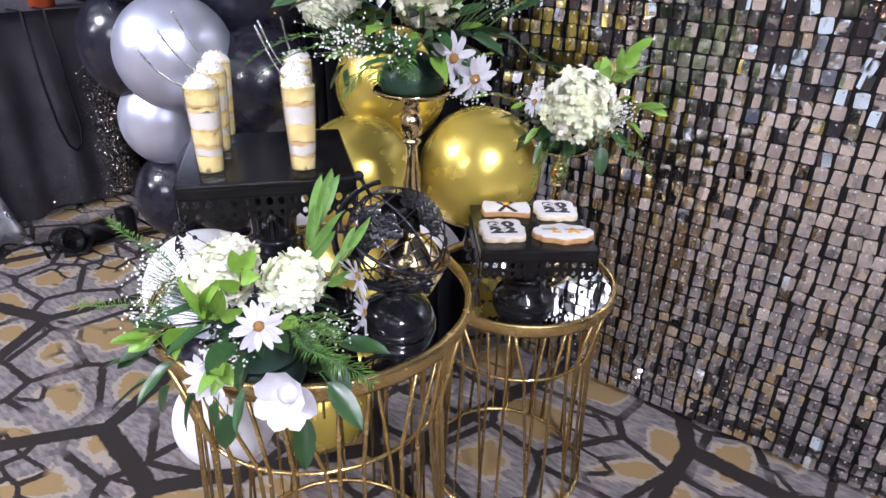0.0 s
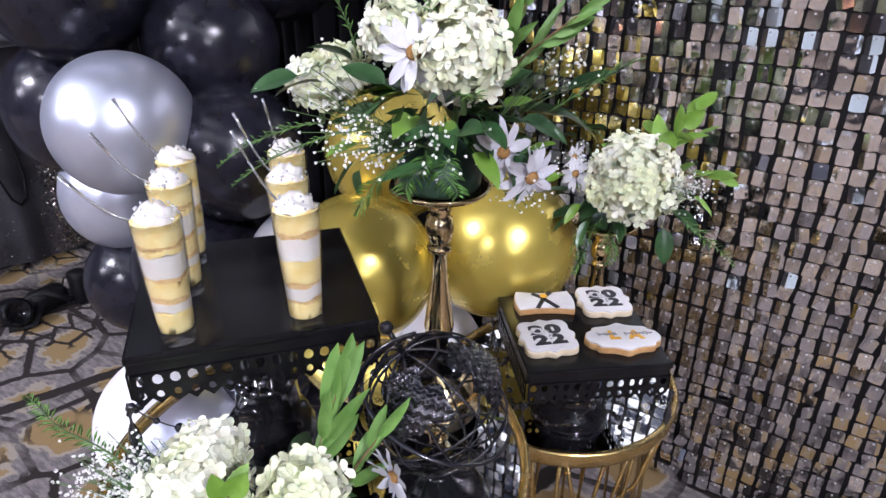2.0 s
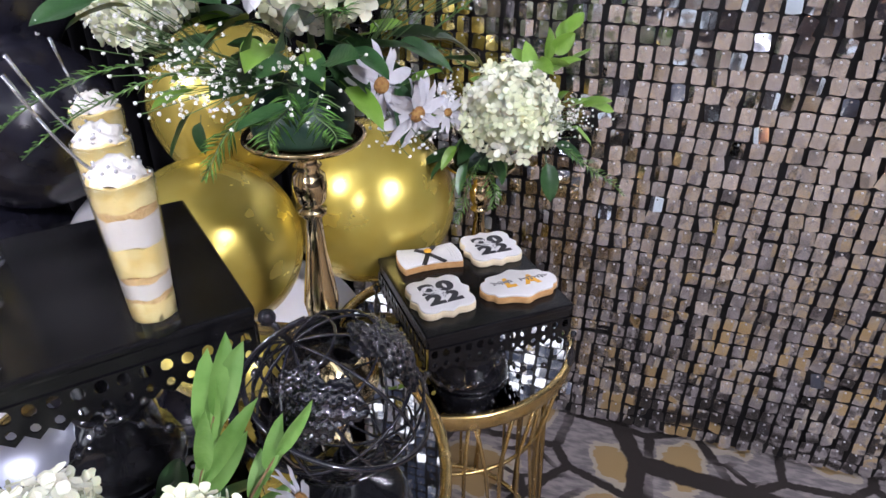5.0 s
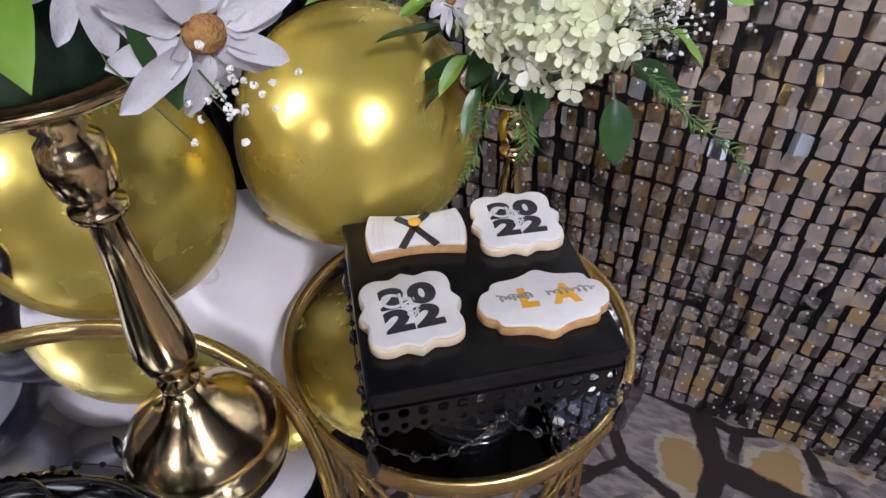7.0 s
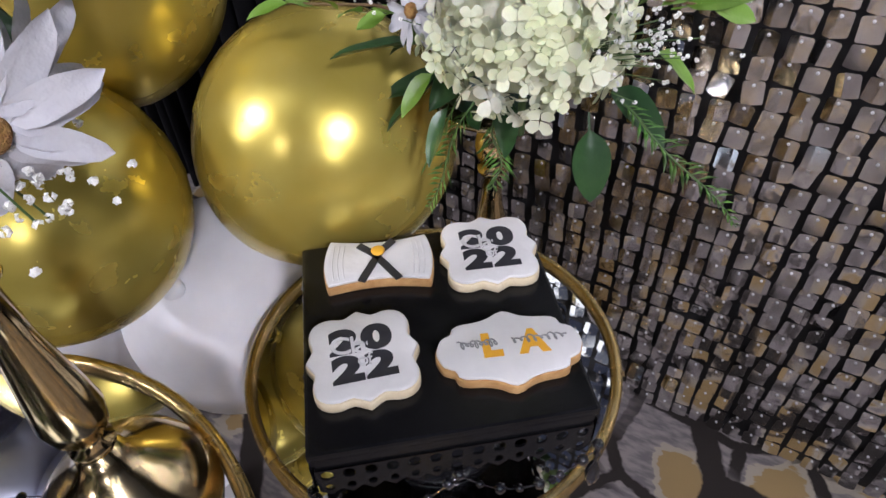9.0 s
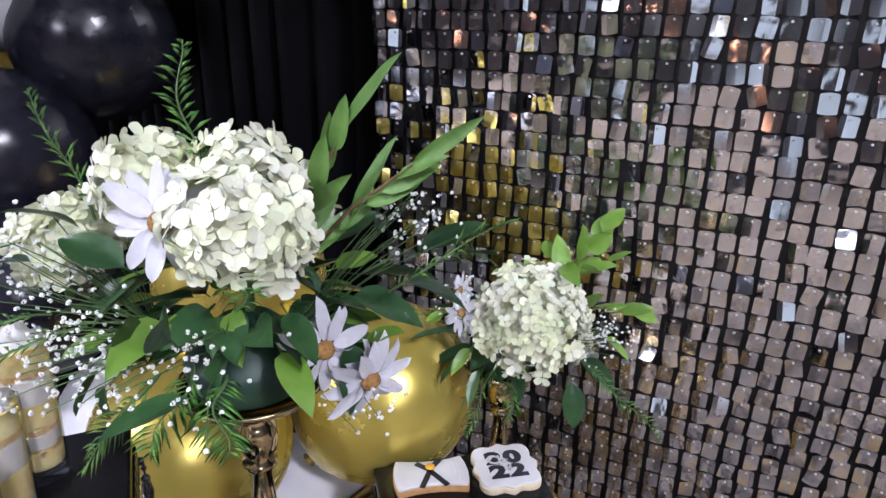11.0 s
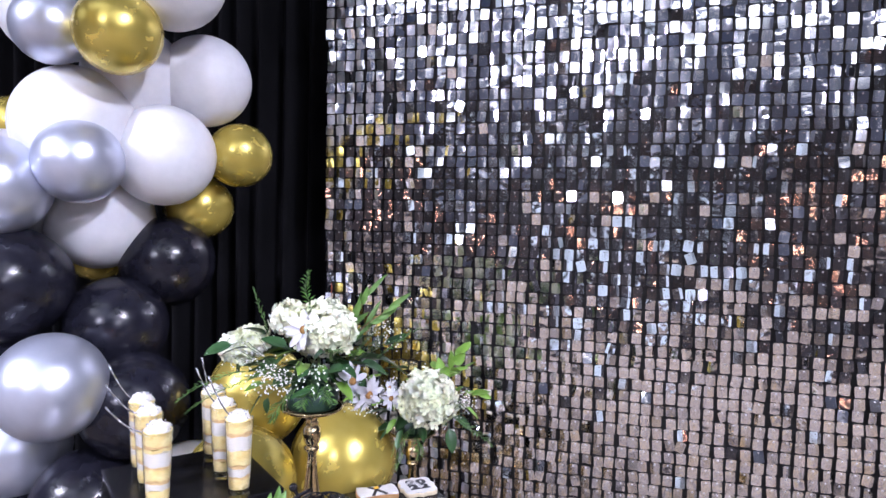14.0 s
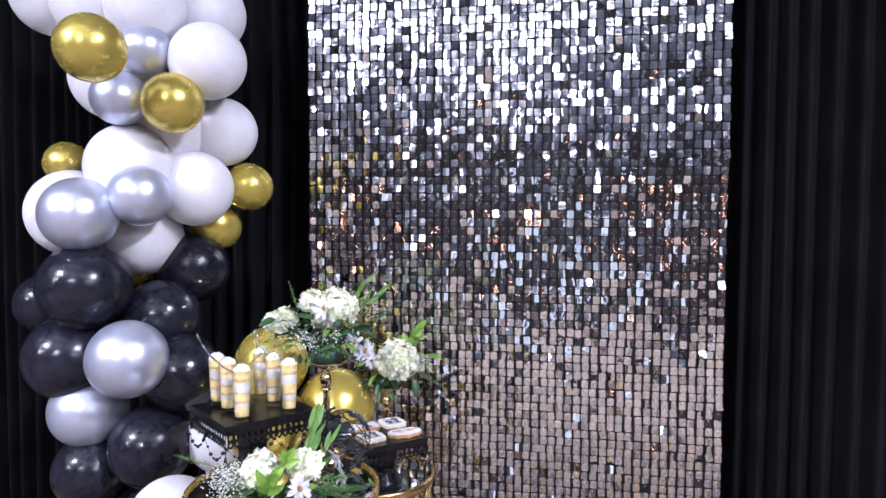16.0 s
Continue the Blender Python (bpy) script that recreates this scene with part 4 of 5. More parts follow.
CT = COOKIE_TURN
cookie("scroll", (-0.3900, 1.0230), CT - 4, "white iced scroll cookie with a black ribbon tie")
cookie("square", (-0.3200, 1.0755), CT - 2, "white iced fancy-edged cookie with the year 2022")
cookie("square", (-0.3490, 0.9420), CT + 3, "white iced fancy-edged cookie with the year 2022")
cookie("plaque", (-0.2640, 0.9950), CT - 3, "white iced plaque cookie with yellow letters")


# ---- flowers and foliage ----
def leaf_mesh(length, width, curl, fold, material, point=1.0):
    n, verts, faces = 8, [], []
    for i in range(n + 1):
        u = i / n
        w = width / 2 * (math.sin(math.pi * u ** 0.8) ** (0.75 * point)) + 0.0004
        if i == n:
            w = 0.0002
        x, z = length * (u - 0.06 * curl * u * u), -curl * length * u * u * 0.45
        for s in (-1, -0.5, 0, 0.5, 1):
            verts.append((x, s * w, z + fold * abs(s) * w * 0.6 + (0.0008 * math.sin(9 * u) if abs(s) == 1 else 0)))
    m = 5
    for i in range(n):
        for s in range(m - 1):
            a = i * m + s
            faces.append((a, a + m, a + m + 1, a + 1))
    verts += [(-length * 0.22, -0.0007, 0.001), (-length * 0.22, 0.0007, 0.001), (length * 0.4, 0.0005, -0.0012 - curl * length * 0.07), (length * 0.4, -0.0005, -0.0012 - curl * length * 0.07)]
    k = len(verts) - 4
    faces.append((k, k + 3, k + 2, k + 1))
    return data("leaf", verts, faces, material)


DARK_LEAVES = [leaf_mesh(0.050, 0.024, 0.5, 0.5, LEAF_DARK), leaf_mesh(0.044, 0.021, 0.9, 0.4, LEAF_DARK), leaf_mesh(0.056, 0.022, 0.25, 0.6, LEAF_DARK)]
LIGHT_LEAVES = [leaf_mesh(0.036, 0.019, 0.4, 0.5, LEAF_LIGHT), leaf_mesh(0.042, 0.017, 0.7, 0.5, LEAF_LIGHT), leaf_mesh(0.032, 0.020, 0.3, 0.4, LEAF_LIGHT)]
LONG_LEAVES = [leaf_mesh(0.080, 0.021, 0.2, 0.55, LEAF_GREY, 0.9), leaf_mesh(0.068, 0.018, 0.35, 0.5, LEAF_GREY, 0.9), leaf_mesh(0.092, 0.017, 0.15, 0.6, LEAF_GREY, 1.0)]


def aim(place, direction, roll=0.0, size=1.0, face=(0, 0, 1)):
    """A pose whose x axis points along direction, its z axis as near to face as it can."""
    x = Vector(direction).normalized()
    y = Vector(face).cross(x)
    y = y.normalized() if y.length > 1e-3 else Vector((0, 1, 0))
    z = x.cross(y)
    m = Matrix((x, y, z)).transposed().to_4x4()
    return Matrix.Translation(place) @ m @ Matrix.Rotation(radians(roll), 4, "X") @ Matrix.Diagonal((size, size, size, 1))


def add_leaf(parent, kinds, place, direction, roll=0.0, size=1.0, r=rng, face=(0, 0, 1)):
    base = Vector(place) - parent.matrix_basis.translation
    shared("leaf", r.choice(kinds), None, parent, m=aim(base, direction, roll, size, face))


def hydrangea(parent, place, radius, seed, squash=0.9):
    """A head of many four-petalled florets, each petal cupped, over a hidden green core."""
    r = random.Random(seed)
    base = Vector(place) - parent.matrix_basis.translation
    verts, faces = [], []
    n = int(255 * (radius / 0.045) ** 2)
    for i in range(n):
        f = i + 0.5
        zz = 1 - 2 * f / n
        a = math.pi * (1 + 5 ** 0.5) * f
        d = Vector((math.sqrt(1 - zz * zz) * math.cos(a), math.sqrt(1 - zz * zz) * math.sin(a), zz))
        if d.z < -0.75:
            continue
        bump = 1 + 0.24 * noise.noise(d * 2.3 + Vector((seed, 0, 0))) + r.uniform(-0.10, 0.06)
        d = (d + Vector((r.gauss(0, 0.09), r.gauss(0, 0.09), r.gauss(0, 0.09)))).normalized()
        c = Vector((d.x, d.y, d.z * squash)) * radius * bump
        q = (d + Vector((r.gauss(0, 0.38), r.gauss(0, 0.38), r.gauss(0, 0.38)))).to_track_quat("Z", "Y").to_matrix()
        spin, size = r.uniform(0, 1.57), r.uniform(0.0068, 0.0102)
        for k in range(4):
            w = spin + k * math.pi / 2 + r.gauss(0, 0.08)
            lift, tw = r.uniform(-0.1, 0.5), r.uniform(-0.25, 0.25)
            ux, uy = math.cos(w), math.sin(w)
            b = len(verts)
            for u, v, z in ((0.06, 0, 0), (0.45, -0.42, 0.10), (0.5, 0, 0.0), (0.45, 0.42, 0.10), (0.92, -0.40, 0.20), (0.98, 0, 0.12), (0.92, 0.40, 0.20), (1.08, -0.16, 0.2), (1.08, 0.16, 0.2)):
                p = Vector((ux * u - uy * v, uy * u + ux * v, z * (0.5 + lift) + v * tw + lift * u * 0.4)) * size
                verts.append(base + c + q @ p)
            faces += [(b, b + 1, b + 2), (b, b + 2, b + 3), (b + 1, b + 4, b + 5, b + 2), (b + 2, b + 5, b + 6, b + 3), (b + 4, b + 7, b + 5), (b + 5, b + 7, b + 8), (b + 5, b + 8, b + 6)]
    bloom = shared("hydrangea_head", data("hydrangea_head", verts, faces, PETAL), None, parent, "creamy white hydrangea head of many petals")
    core = bmesh.new()
    bmesh.ops.create_icosphere(core, subdivisions=2, radius=radius * 0.80, matrix=Matrix.Translation(base) @ Matrix.Diagonal((1, 1, squash, 1)))
    part("flower_core", core, PETAL, bloom)
    part("flower_stalk", tube([base, base + Vector((0, 0, -radius * 1.4))], 0.003, 6), STALK, bloom)


PETAL_LONG = [leaf_mesh(0.030, 0.0105, c, 0.35, WHITE_PETAL, 0.7) for c in (0.15, 0.45, 0.75)]


def daisy(parent, place, direction, size, seed, petals=15):
    r = random.Random(seed)
    base = Vector(place) - parent.matrix_basis.translation
    head = part("daisy", lathe([(0, -0.004), (0.0055, -0.003), (0.0072, 0.0), (0.0066, 0.0028), (0.004, 0.0046), (0, 0.005)], 18), DISC_FLORET, parent, "white daisy with an ochre centre")
    head.matrix_basis = facing(base, direction, r.uniform(0, 360)) @ Matrix.Diagonal((size, size, size, 1))
    for i in range(petals):
        a = 360 * i / petals + r.uniform(-9, 9)
        s = r.uniform(0.82, 1.08)
        shared("petal", r.choice(PETAL_LONG), None, head, m=pose(0, 0, -0.001 * (i % 2), 0, 0, a) @ pose(0.0062, 0, 0, r.uniform(-25, 25), r.uniform(-18, 14), 0) @ Matrix.Diagonal((s, s, s, 1)))
    return head


def fern(parent, place, direction, length, seed, droop=0.5, needle=0.016, density=1.0):
    """A feathery sprig: a bent stalk with paired fine needles."""
    r = random.Random(seed)
    base = Vector(place) - parent.matrix_basis.translation
    d = Vector(direction).normalized()
    side = d.cross(Vector((0, 0, 1)))
    side = side.normalized() if side.length > 1e-3 else Vector((1, 0, 0))
    up = side.cross(d).normalized()
    pts = [base + d * length * k / 12 + Vector((0, 0, -droop * length * (k / 12) ** 2 * 0.5)) + side * 0.004 * math.sin(k * 0.6 + seed) for k in range(13)]
    sprig = part("fern_sprig", tube(pts, 0.0010, 5, taper=0.0004), STALK, parent, "feathery green sprig")
    verts, faces = [], []
    n = int(length / 0.0021 * density)
    for i in range(n):
        u = 0.08 + 0.92 * i / n
        k = min(11, int(u * 12))
        p = pts[k].lerp(pts[k + 1], u * 12 - k)
        s = (1 if i % 2 else -1)
        nl = needle * (math.sin(math.pi * min(1, u * 0.85 + 0.12)) ** 0.6) * r.uniform(0.75, 1.15)
        dirn = (d * r.uniform(0.5, 0.9) + side * s * r.uniform(0.6, 1.0) + up * r.uniform(-0.35, 0.55)).normalized()
        wdt = dirn.cross(up).normalized() * 0.0011
        lift = up * 0.0004
        b = len(verts)
        tip = p + dirn * nl + Vector((0, 0, -nl * 0.15))
        mid = p + dirn * nl * 0.5
        verts += [p, mid + wdt + lift, tip, mid - wdt + lift, mid - lift]
        faces += [(b, b + 1, b + 2, b + 3), (b, b + 3, b + 4), (b, b + 4, b + 1), (b + 1, b + 4, b + 2), (b + 4, b + 3, b + 2)]
    shared("needles", data("needles", verts, faces, NEEDLE), None, sprig)


def baby_breath(parent, place, spread, count, seed, root):
    """A cloud of tiny white blossoms on hair-thin branching stalks."""
    r = random.Random(seed)
    base, root = Vector(place) - parent.matrix_basis.translation, Vector(root) - parent.matrix_basis.translation
    bm = bmesh.new()
    verts, faces = [], []
    heads = []
    for i in range(int(count * 1.6)):
        p = base + Vector((r.gauss(0, spread), r.gauss(0, spread), r.gauss(0, spread * 0.8)))
        heads.append(p)
        for _ in range(7):
            d = Vector((r.gauss(0, 1), r.gauss(0, 1), r.gauss(0, 1))).normalized()
            e = d.orthogonal().normalized()
            f = d.cross(e)
            s, b = r.uniform(0.0007, 0.0012), len(verts)
            c = p + d * 0.0009
            verts += [c + e * s, c + f * s, c - e * s, c - f * s, c + d * s * 0.8, c - d * s * 0.5]
            faces += [(b, b + 1, b + 4), (b + 1, b + 2, b + 4), (b + 2, b + 3, b + 4), (b + 3, b, b + 4), (b + 1, b, b + 5), (b + 2, b + 1, b + 5), (b + 3, b + 2, b + 5), (b, b + 3, b + 5)]
    for i in range(0, len(heads), 4):
        p = heads[i]
        mid = root.lerp(p, 0.6) + Vector((r.gauss(0, 0.004), r.gauss(0, 0.004), 0.004))
        tube([root, mid, p], 0.0004, 3, bm=bm)
    stem = part("filler_stem", bm, STALK, parent, "hair-thin green stalks")
    ob = shared("filler_spray", data("filler_spray", verts, faces, TINY_BLOOM, False), None, stem, "cloud of tiny white filler blooms", smooth=False)
    tagged(ob, kind="stuff")


def leafy_stem(parent, root, tip, kinds, n, seed, size=1.0, spread=0.8):
    """A twig with leaves alternating up to its tip."""
    r = random.Random(seed)
    a, b = Vector(root), Vector(tip)
    org = parent.matrix_basis.translation
    part("twig", tube([a - org, a.lerp(b, 0.5) - org + Vector((0, 0, 0.006)), b - org], 0.0016, 6, taper=0.0008), TWIG, parent)
    d = (b - a).normalized()
    side = d.cross(Vector((0, 0, 1)))
    side = side.normalized() if side.length > 1e-3 else Vector((1, 0, 0))
    up = side.cross(d)
    for i in range(n):
        u = 0.15 + 0.85 * i / max(1, n - 1)
        w = r.uniform(0, 6.28) if n > 5 else 2.4 * i
        dirn = d * (0.55 + 0.6 * u) + (side * math.cos(w) + up * math.sin(w)) * spread * (1.05 - 0.6 * u)
        add_leaf(parent, kinds, a.lerp(b, u), dirn, r.uniform(-40, 40), size * r.uniform(0.8, 1.15), r, (0.35, -0.8, 0.45) if d.z > 0.6 else (0, 0, 1))


def scatter(parent, centre, kinds, n, seed, ring, z, up, size=1.0, arc=(0, 360)):
    r = random.Random(seed)
    for i in range(n):
        a = radians(arc[0] + (arc[1] - arc[0]) * (i + r.uniform(-0.3, 0.3)) / n)
        d = Vector((math.cos(a), math.sin(a), r.uniform(*up)))
        R = r.uniform(*ring)
        add_leaf(parent, kinds, (centre[0] + R * math.cos(a), centre[1] + R * math.sin(a), r.uniform(*z)), d, r.uniform(-45, 45), size * r.uniform(0.75, 1.2), r)


def tall_arrangement():
    c = (-0.428, 0.801)
    t = thing("flower_arrangement", (*c, 0.8255), "full arrangement of white hydrangeas, daisies and greenery in a green dish", "flower arrangement", "white flower arrangements")
    part("foam_dish", lathe([(0, 0), (0.040, 0), (0.043, 0.004), (0.045, 0.022), (0.043, 0.026), (0.036, 0.036), (0.02, 0.05), (0, 0.053)], 32), FOAM_GREEN, t, "dark green dish of floral foam")
    hydrangea(t, (-0.366, 0.742, 0.972), 0.036, 1)
    hydrangea(t, (-0.446, 0.755, 0.982), 0.031, 2)
    hydrangea(t, (-0.540, 0.750, 0.928), 0.029, 3)
    hydrangea(t, (-0.515, 0.752, 0.942), 0.026, 15)
    hydrangea(t, (-0.392, 0.775, 0.988), 0.029, 4)
    hydrangea(t, (-0.44, 0.85, 0.935), 0.040, 14)
    daisy(t, (-0.404, 0.722, 0.973), (0.42, -0.85, 0.28), 0.95, 5)
    daisy(t, (-0.346, 0.782, 0.881), (0.75, -0.55, 0.05), 0.9, 6)
    daisy(t, (-0.323, 0.798, 0.856), (0.75, -0.50, -0.25), 0.95, 7)
    daisy(t, (-0.332, 0.812, 0.856), (0.85, 0.1, -0.15), 0.85, 8)
    leafy_stem(t, (-0.370, 0.790, 0.93), (-0.291, 0.796, 1.003), LONG_LEAVES, 8, 11, 0.56, 0.5)
    leafy_stem(t, (-0.380, 0.790, 0.93), (-0.322, 0.778, 1.022), LONG_LEAVES, 7, 12, 0.56, 0.45)
    scatter(t, c, DARK_LEAVES, 34, 21, (0.02, 0.07), (0.87, 0.935), (-0.25, 0.45), 0.9)
    scatter(t, c, DARK_LEAVES, 22, 22, (0.035, 0.085), (0.878, 0.915), (-0.35, 0.1), 0.9)
    scatter(t, c, LIGHT_LEAVES, 14, 23, (0.04, 0.10), (0.87, 0.94), (-0.3, 0.6), 1.0)
    for p, d, roll, s in (((-0.345, 0.815, 0.905), (0.80, 0.30, -0.10), 20, 1.15), ((-0.340, 0.798, 0.880), (0.35, -0.25, -0.95), -20, 1.0), ((-0.325, 0.850, 0.905), (0.70, 0.55, -0.15), 5, 1.2), ((-0.49, 0.70, 0.942), (-0.75, -0.45, 0.1), 10, 1.0), ((-0.52, 0.70, 0.945), (-0.5, -0.75, -0.1), -30, 0.9),
                          ((-0.405, 0.700, 0.90), (0.35, -0.5, 0.75), 60, 1.0), ((-0.43, 0.715, 0.945), (-0.7, -0.2, 0.35), -30, 0.9), ((-0.375, 0.70, 0.885), (-0.3, -0.8, 0.0), 0, 0.85), ((-0.475, 0.72, 0.865), (-0.45, -0.35, -0.75), 15, 0.7), ((-0.46, 0.71, 0.862), (-0.1, -0.3, -0.9), -15, 0.6),
                          ((-0.37, 0.69, 0.925), (0.2, -0.6, 0.7), 80, 1.05), ((-0.315, 0.85, 0.93), (0.6, 0.4, 0.35), 20, 0.9), ((-0.47, 0.72, 0.96), (-0.55, -0.4, 0.55), 30, 0.9)):
        add_leaf(t, DARK_LEAVES, p, d, roll, s)
    fern(t, (-0.475, 0.735, 0.96), (-0.25, -0.15, 0.95), 0.085, 31, 0.1)
    fern(t, (-0.415, 0.76, 0.99), (-0.1, 0.05, 1.0), 0.075, 32, 0.0)
    fern(t, (-0.475, 0.715, 0.895), (-0.75, -0.6, -0.1), 0.115, 33, 0.7)
    fern(t, (-0.50, 0.71, 0.90), (-0.65, -0.55, 0.05), 0.105, 39, 0.9)
    fern(t, (-0.385, 0.715, 0.892), (0.05, -0.75, -0.45), 0.045, 34, 0.3, 0.021, 1.8)
    fern(t, (-0.410, 0.712, 0.885), (-0.45, -0.6, -0.65), 0.062, 35, 0.3, 0.021, 1.8)
    fern(t, (-0.370, 0.718, 0.890), (0.55, -0.6, -0.3), 0.045, 36, 0.3, 0.021, 1.8)
    fern(t, (-0.31, 0.80, 0.92), (0.7, 0.3, 0.65), 0.10, 37, 0.3)
    fern(t, (-0.37, 0.735, 0.94), (0.6, -0.5, 0.2), 0.05, 38, 0.3)
    baby_breath(t, (-0.452, 0.690, 0.905), 0.019, 60, 41, (-0.42, 0.76, 0.88))
    baby_breath(t, (-0.420, 0.685, 0.895), 0.016, 45, 46, (-0.42, 0.76, 0.88))
    baby_breath(t, (-0.508, 0.715, 0.935), 0.020, 70, 42, (-0.45, 0.75, 0.88))
    baby_breath(t, (-0.338, 0.806, 0.838), 0.013, 55, 43, (-0.37, 0.79, 0.875))
    baby_breath(t, (-0.370, 0.695, 0.905), 0.014, 30, 44, (-0.40, 0.76, 0.88))
    baby_breath(t, (-0.320, 0.850, 0.955), 0.016, 40, 45, (-0.38, 0.79, 0.88))


def small_arrangement():
    c = (-0.358, 1.158)
    t = thing("flower_arrangement", (*c, 0.6725), "small arrangement of one white hydrangea with mixed greenery", "flower arrangement", "white flower arrangements")
    part("foam_dish", lathe([(0, 0), (0.036, 0), (0.040, 0.004), (0.041, 0.018), (0.034, 0.03), (0.02, 0.042), (0, 0.044)], 32), FOAM_GREEN, t, "dark green dish of floral foam")
    hydrangea(t, (-0.312, 1.106, 0.764), 0.060, 51, 0.98)
    daisy(t, (-0.385, 1.085, 0.765), (-0.25, -0.9, 0.3), 0.75, 52)
    daisy(t, (-0.40, 1.115, 0.778), (-0.6, -0.7, 0.4), 0.7, 53)
    scatter(t, c, DARK_LEAVES, 18, 54, (0.02, 0.06), (0.69, 0.74), (-0.5, 0.35), 1.05)
    scatter(t, (-0.30, 1.15), LIGHT_LEAVES, 12, 55, (0.02, 0.06), (0.76, 0.83), (0.0, 0.8), 1.0)
    leafy_stem(t, (-0.30, 1.15, 0.76), (-0.215, 1.175, 0.765), LIGHT_LEAVES, 6, 56, 1.0, 0.7)
    leafy_stem(t, (-0.31, 1.16, 0.77), (-0.26, 1.19, 0.85), LIGHT_LEAVES, 7, 57, 1.1, 0.8)
    leafy_stem(t, (-0.38, 1.13, 0.74), (-0.45, 1.04, 0.775), LIGHT_LEAVES, 7, 58, 0.75, 0.7)
    for p, d, roll, s in (((-0.39, 1.10, 0.735), (-0.6, -0.65, 0.1), 15, 1.15), ((-0.375, 1.09, 0.72), (-0.4, -0.7, -0.5), -10, 0.9), ((-0.36, 1.085, 0.70), (-0.1, -0.6, -0.75), 20, 0.8), ((-0.25, 1.10, 0.735), (0.75, -0.35, -0.05), 5, 1.1), ((-0.255, 1.08, 0.715), (0.3, -0.35, -0.85), 10, 1.0), ((-0.235, 1.14, 0.745), (0.8, 0.1, -0.5), 0, 1.05),
                          ((-0.245, 1.185, 0.760), (0.75, 0.45, 0.05), 0, 1.1), ((-0.41, 1.14, 0.80), (-0.6, -0.4, 0.25), 25, 1.1), ((-0.37, 1.15, 0.815), (-0.5, -0.55, 0.2), 20, 1.05)):
        add_leaf(t, DARK_LEAVES if roll > 3 else LIGHT_LEAVES, p, d, roll, s)
    fern(t, (-0.245, 1.085, 0.735), (0.85, -0.35, -0.1), 0.095, 61, 0.6)
    fern(t, (-0.345, 1.095, 0.705), (-0.25, -0.35, -0.85), 0.085, 62, 0.2)
    fern(t, (-0.33, 1.105, 0.69), (0.1, -0.2, -0.95), 0.055, 63, 0.1)
    fern(t, (-0.36, 1.10, 0.70), (-0.35, -0.2, -0.85), 0.065, 66, 0.1)
    fern(t, (-0.37, 1.15, 0.80), (-0.5, -0.3, 0.5), 0.08, 64, 0.3)
    baby_breath(t, (-0.238, 1.105, 0.765), 0.016, 60, 65, (-0.33, 1.14, 0.71))
    baby_breath(t, (-0.392, 1.10, 0.775), 0.015, 40, 67, (-0.35, 1.14, 0.71))


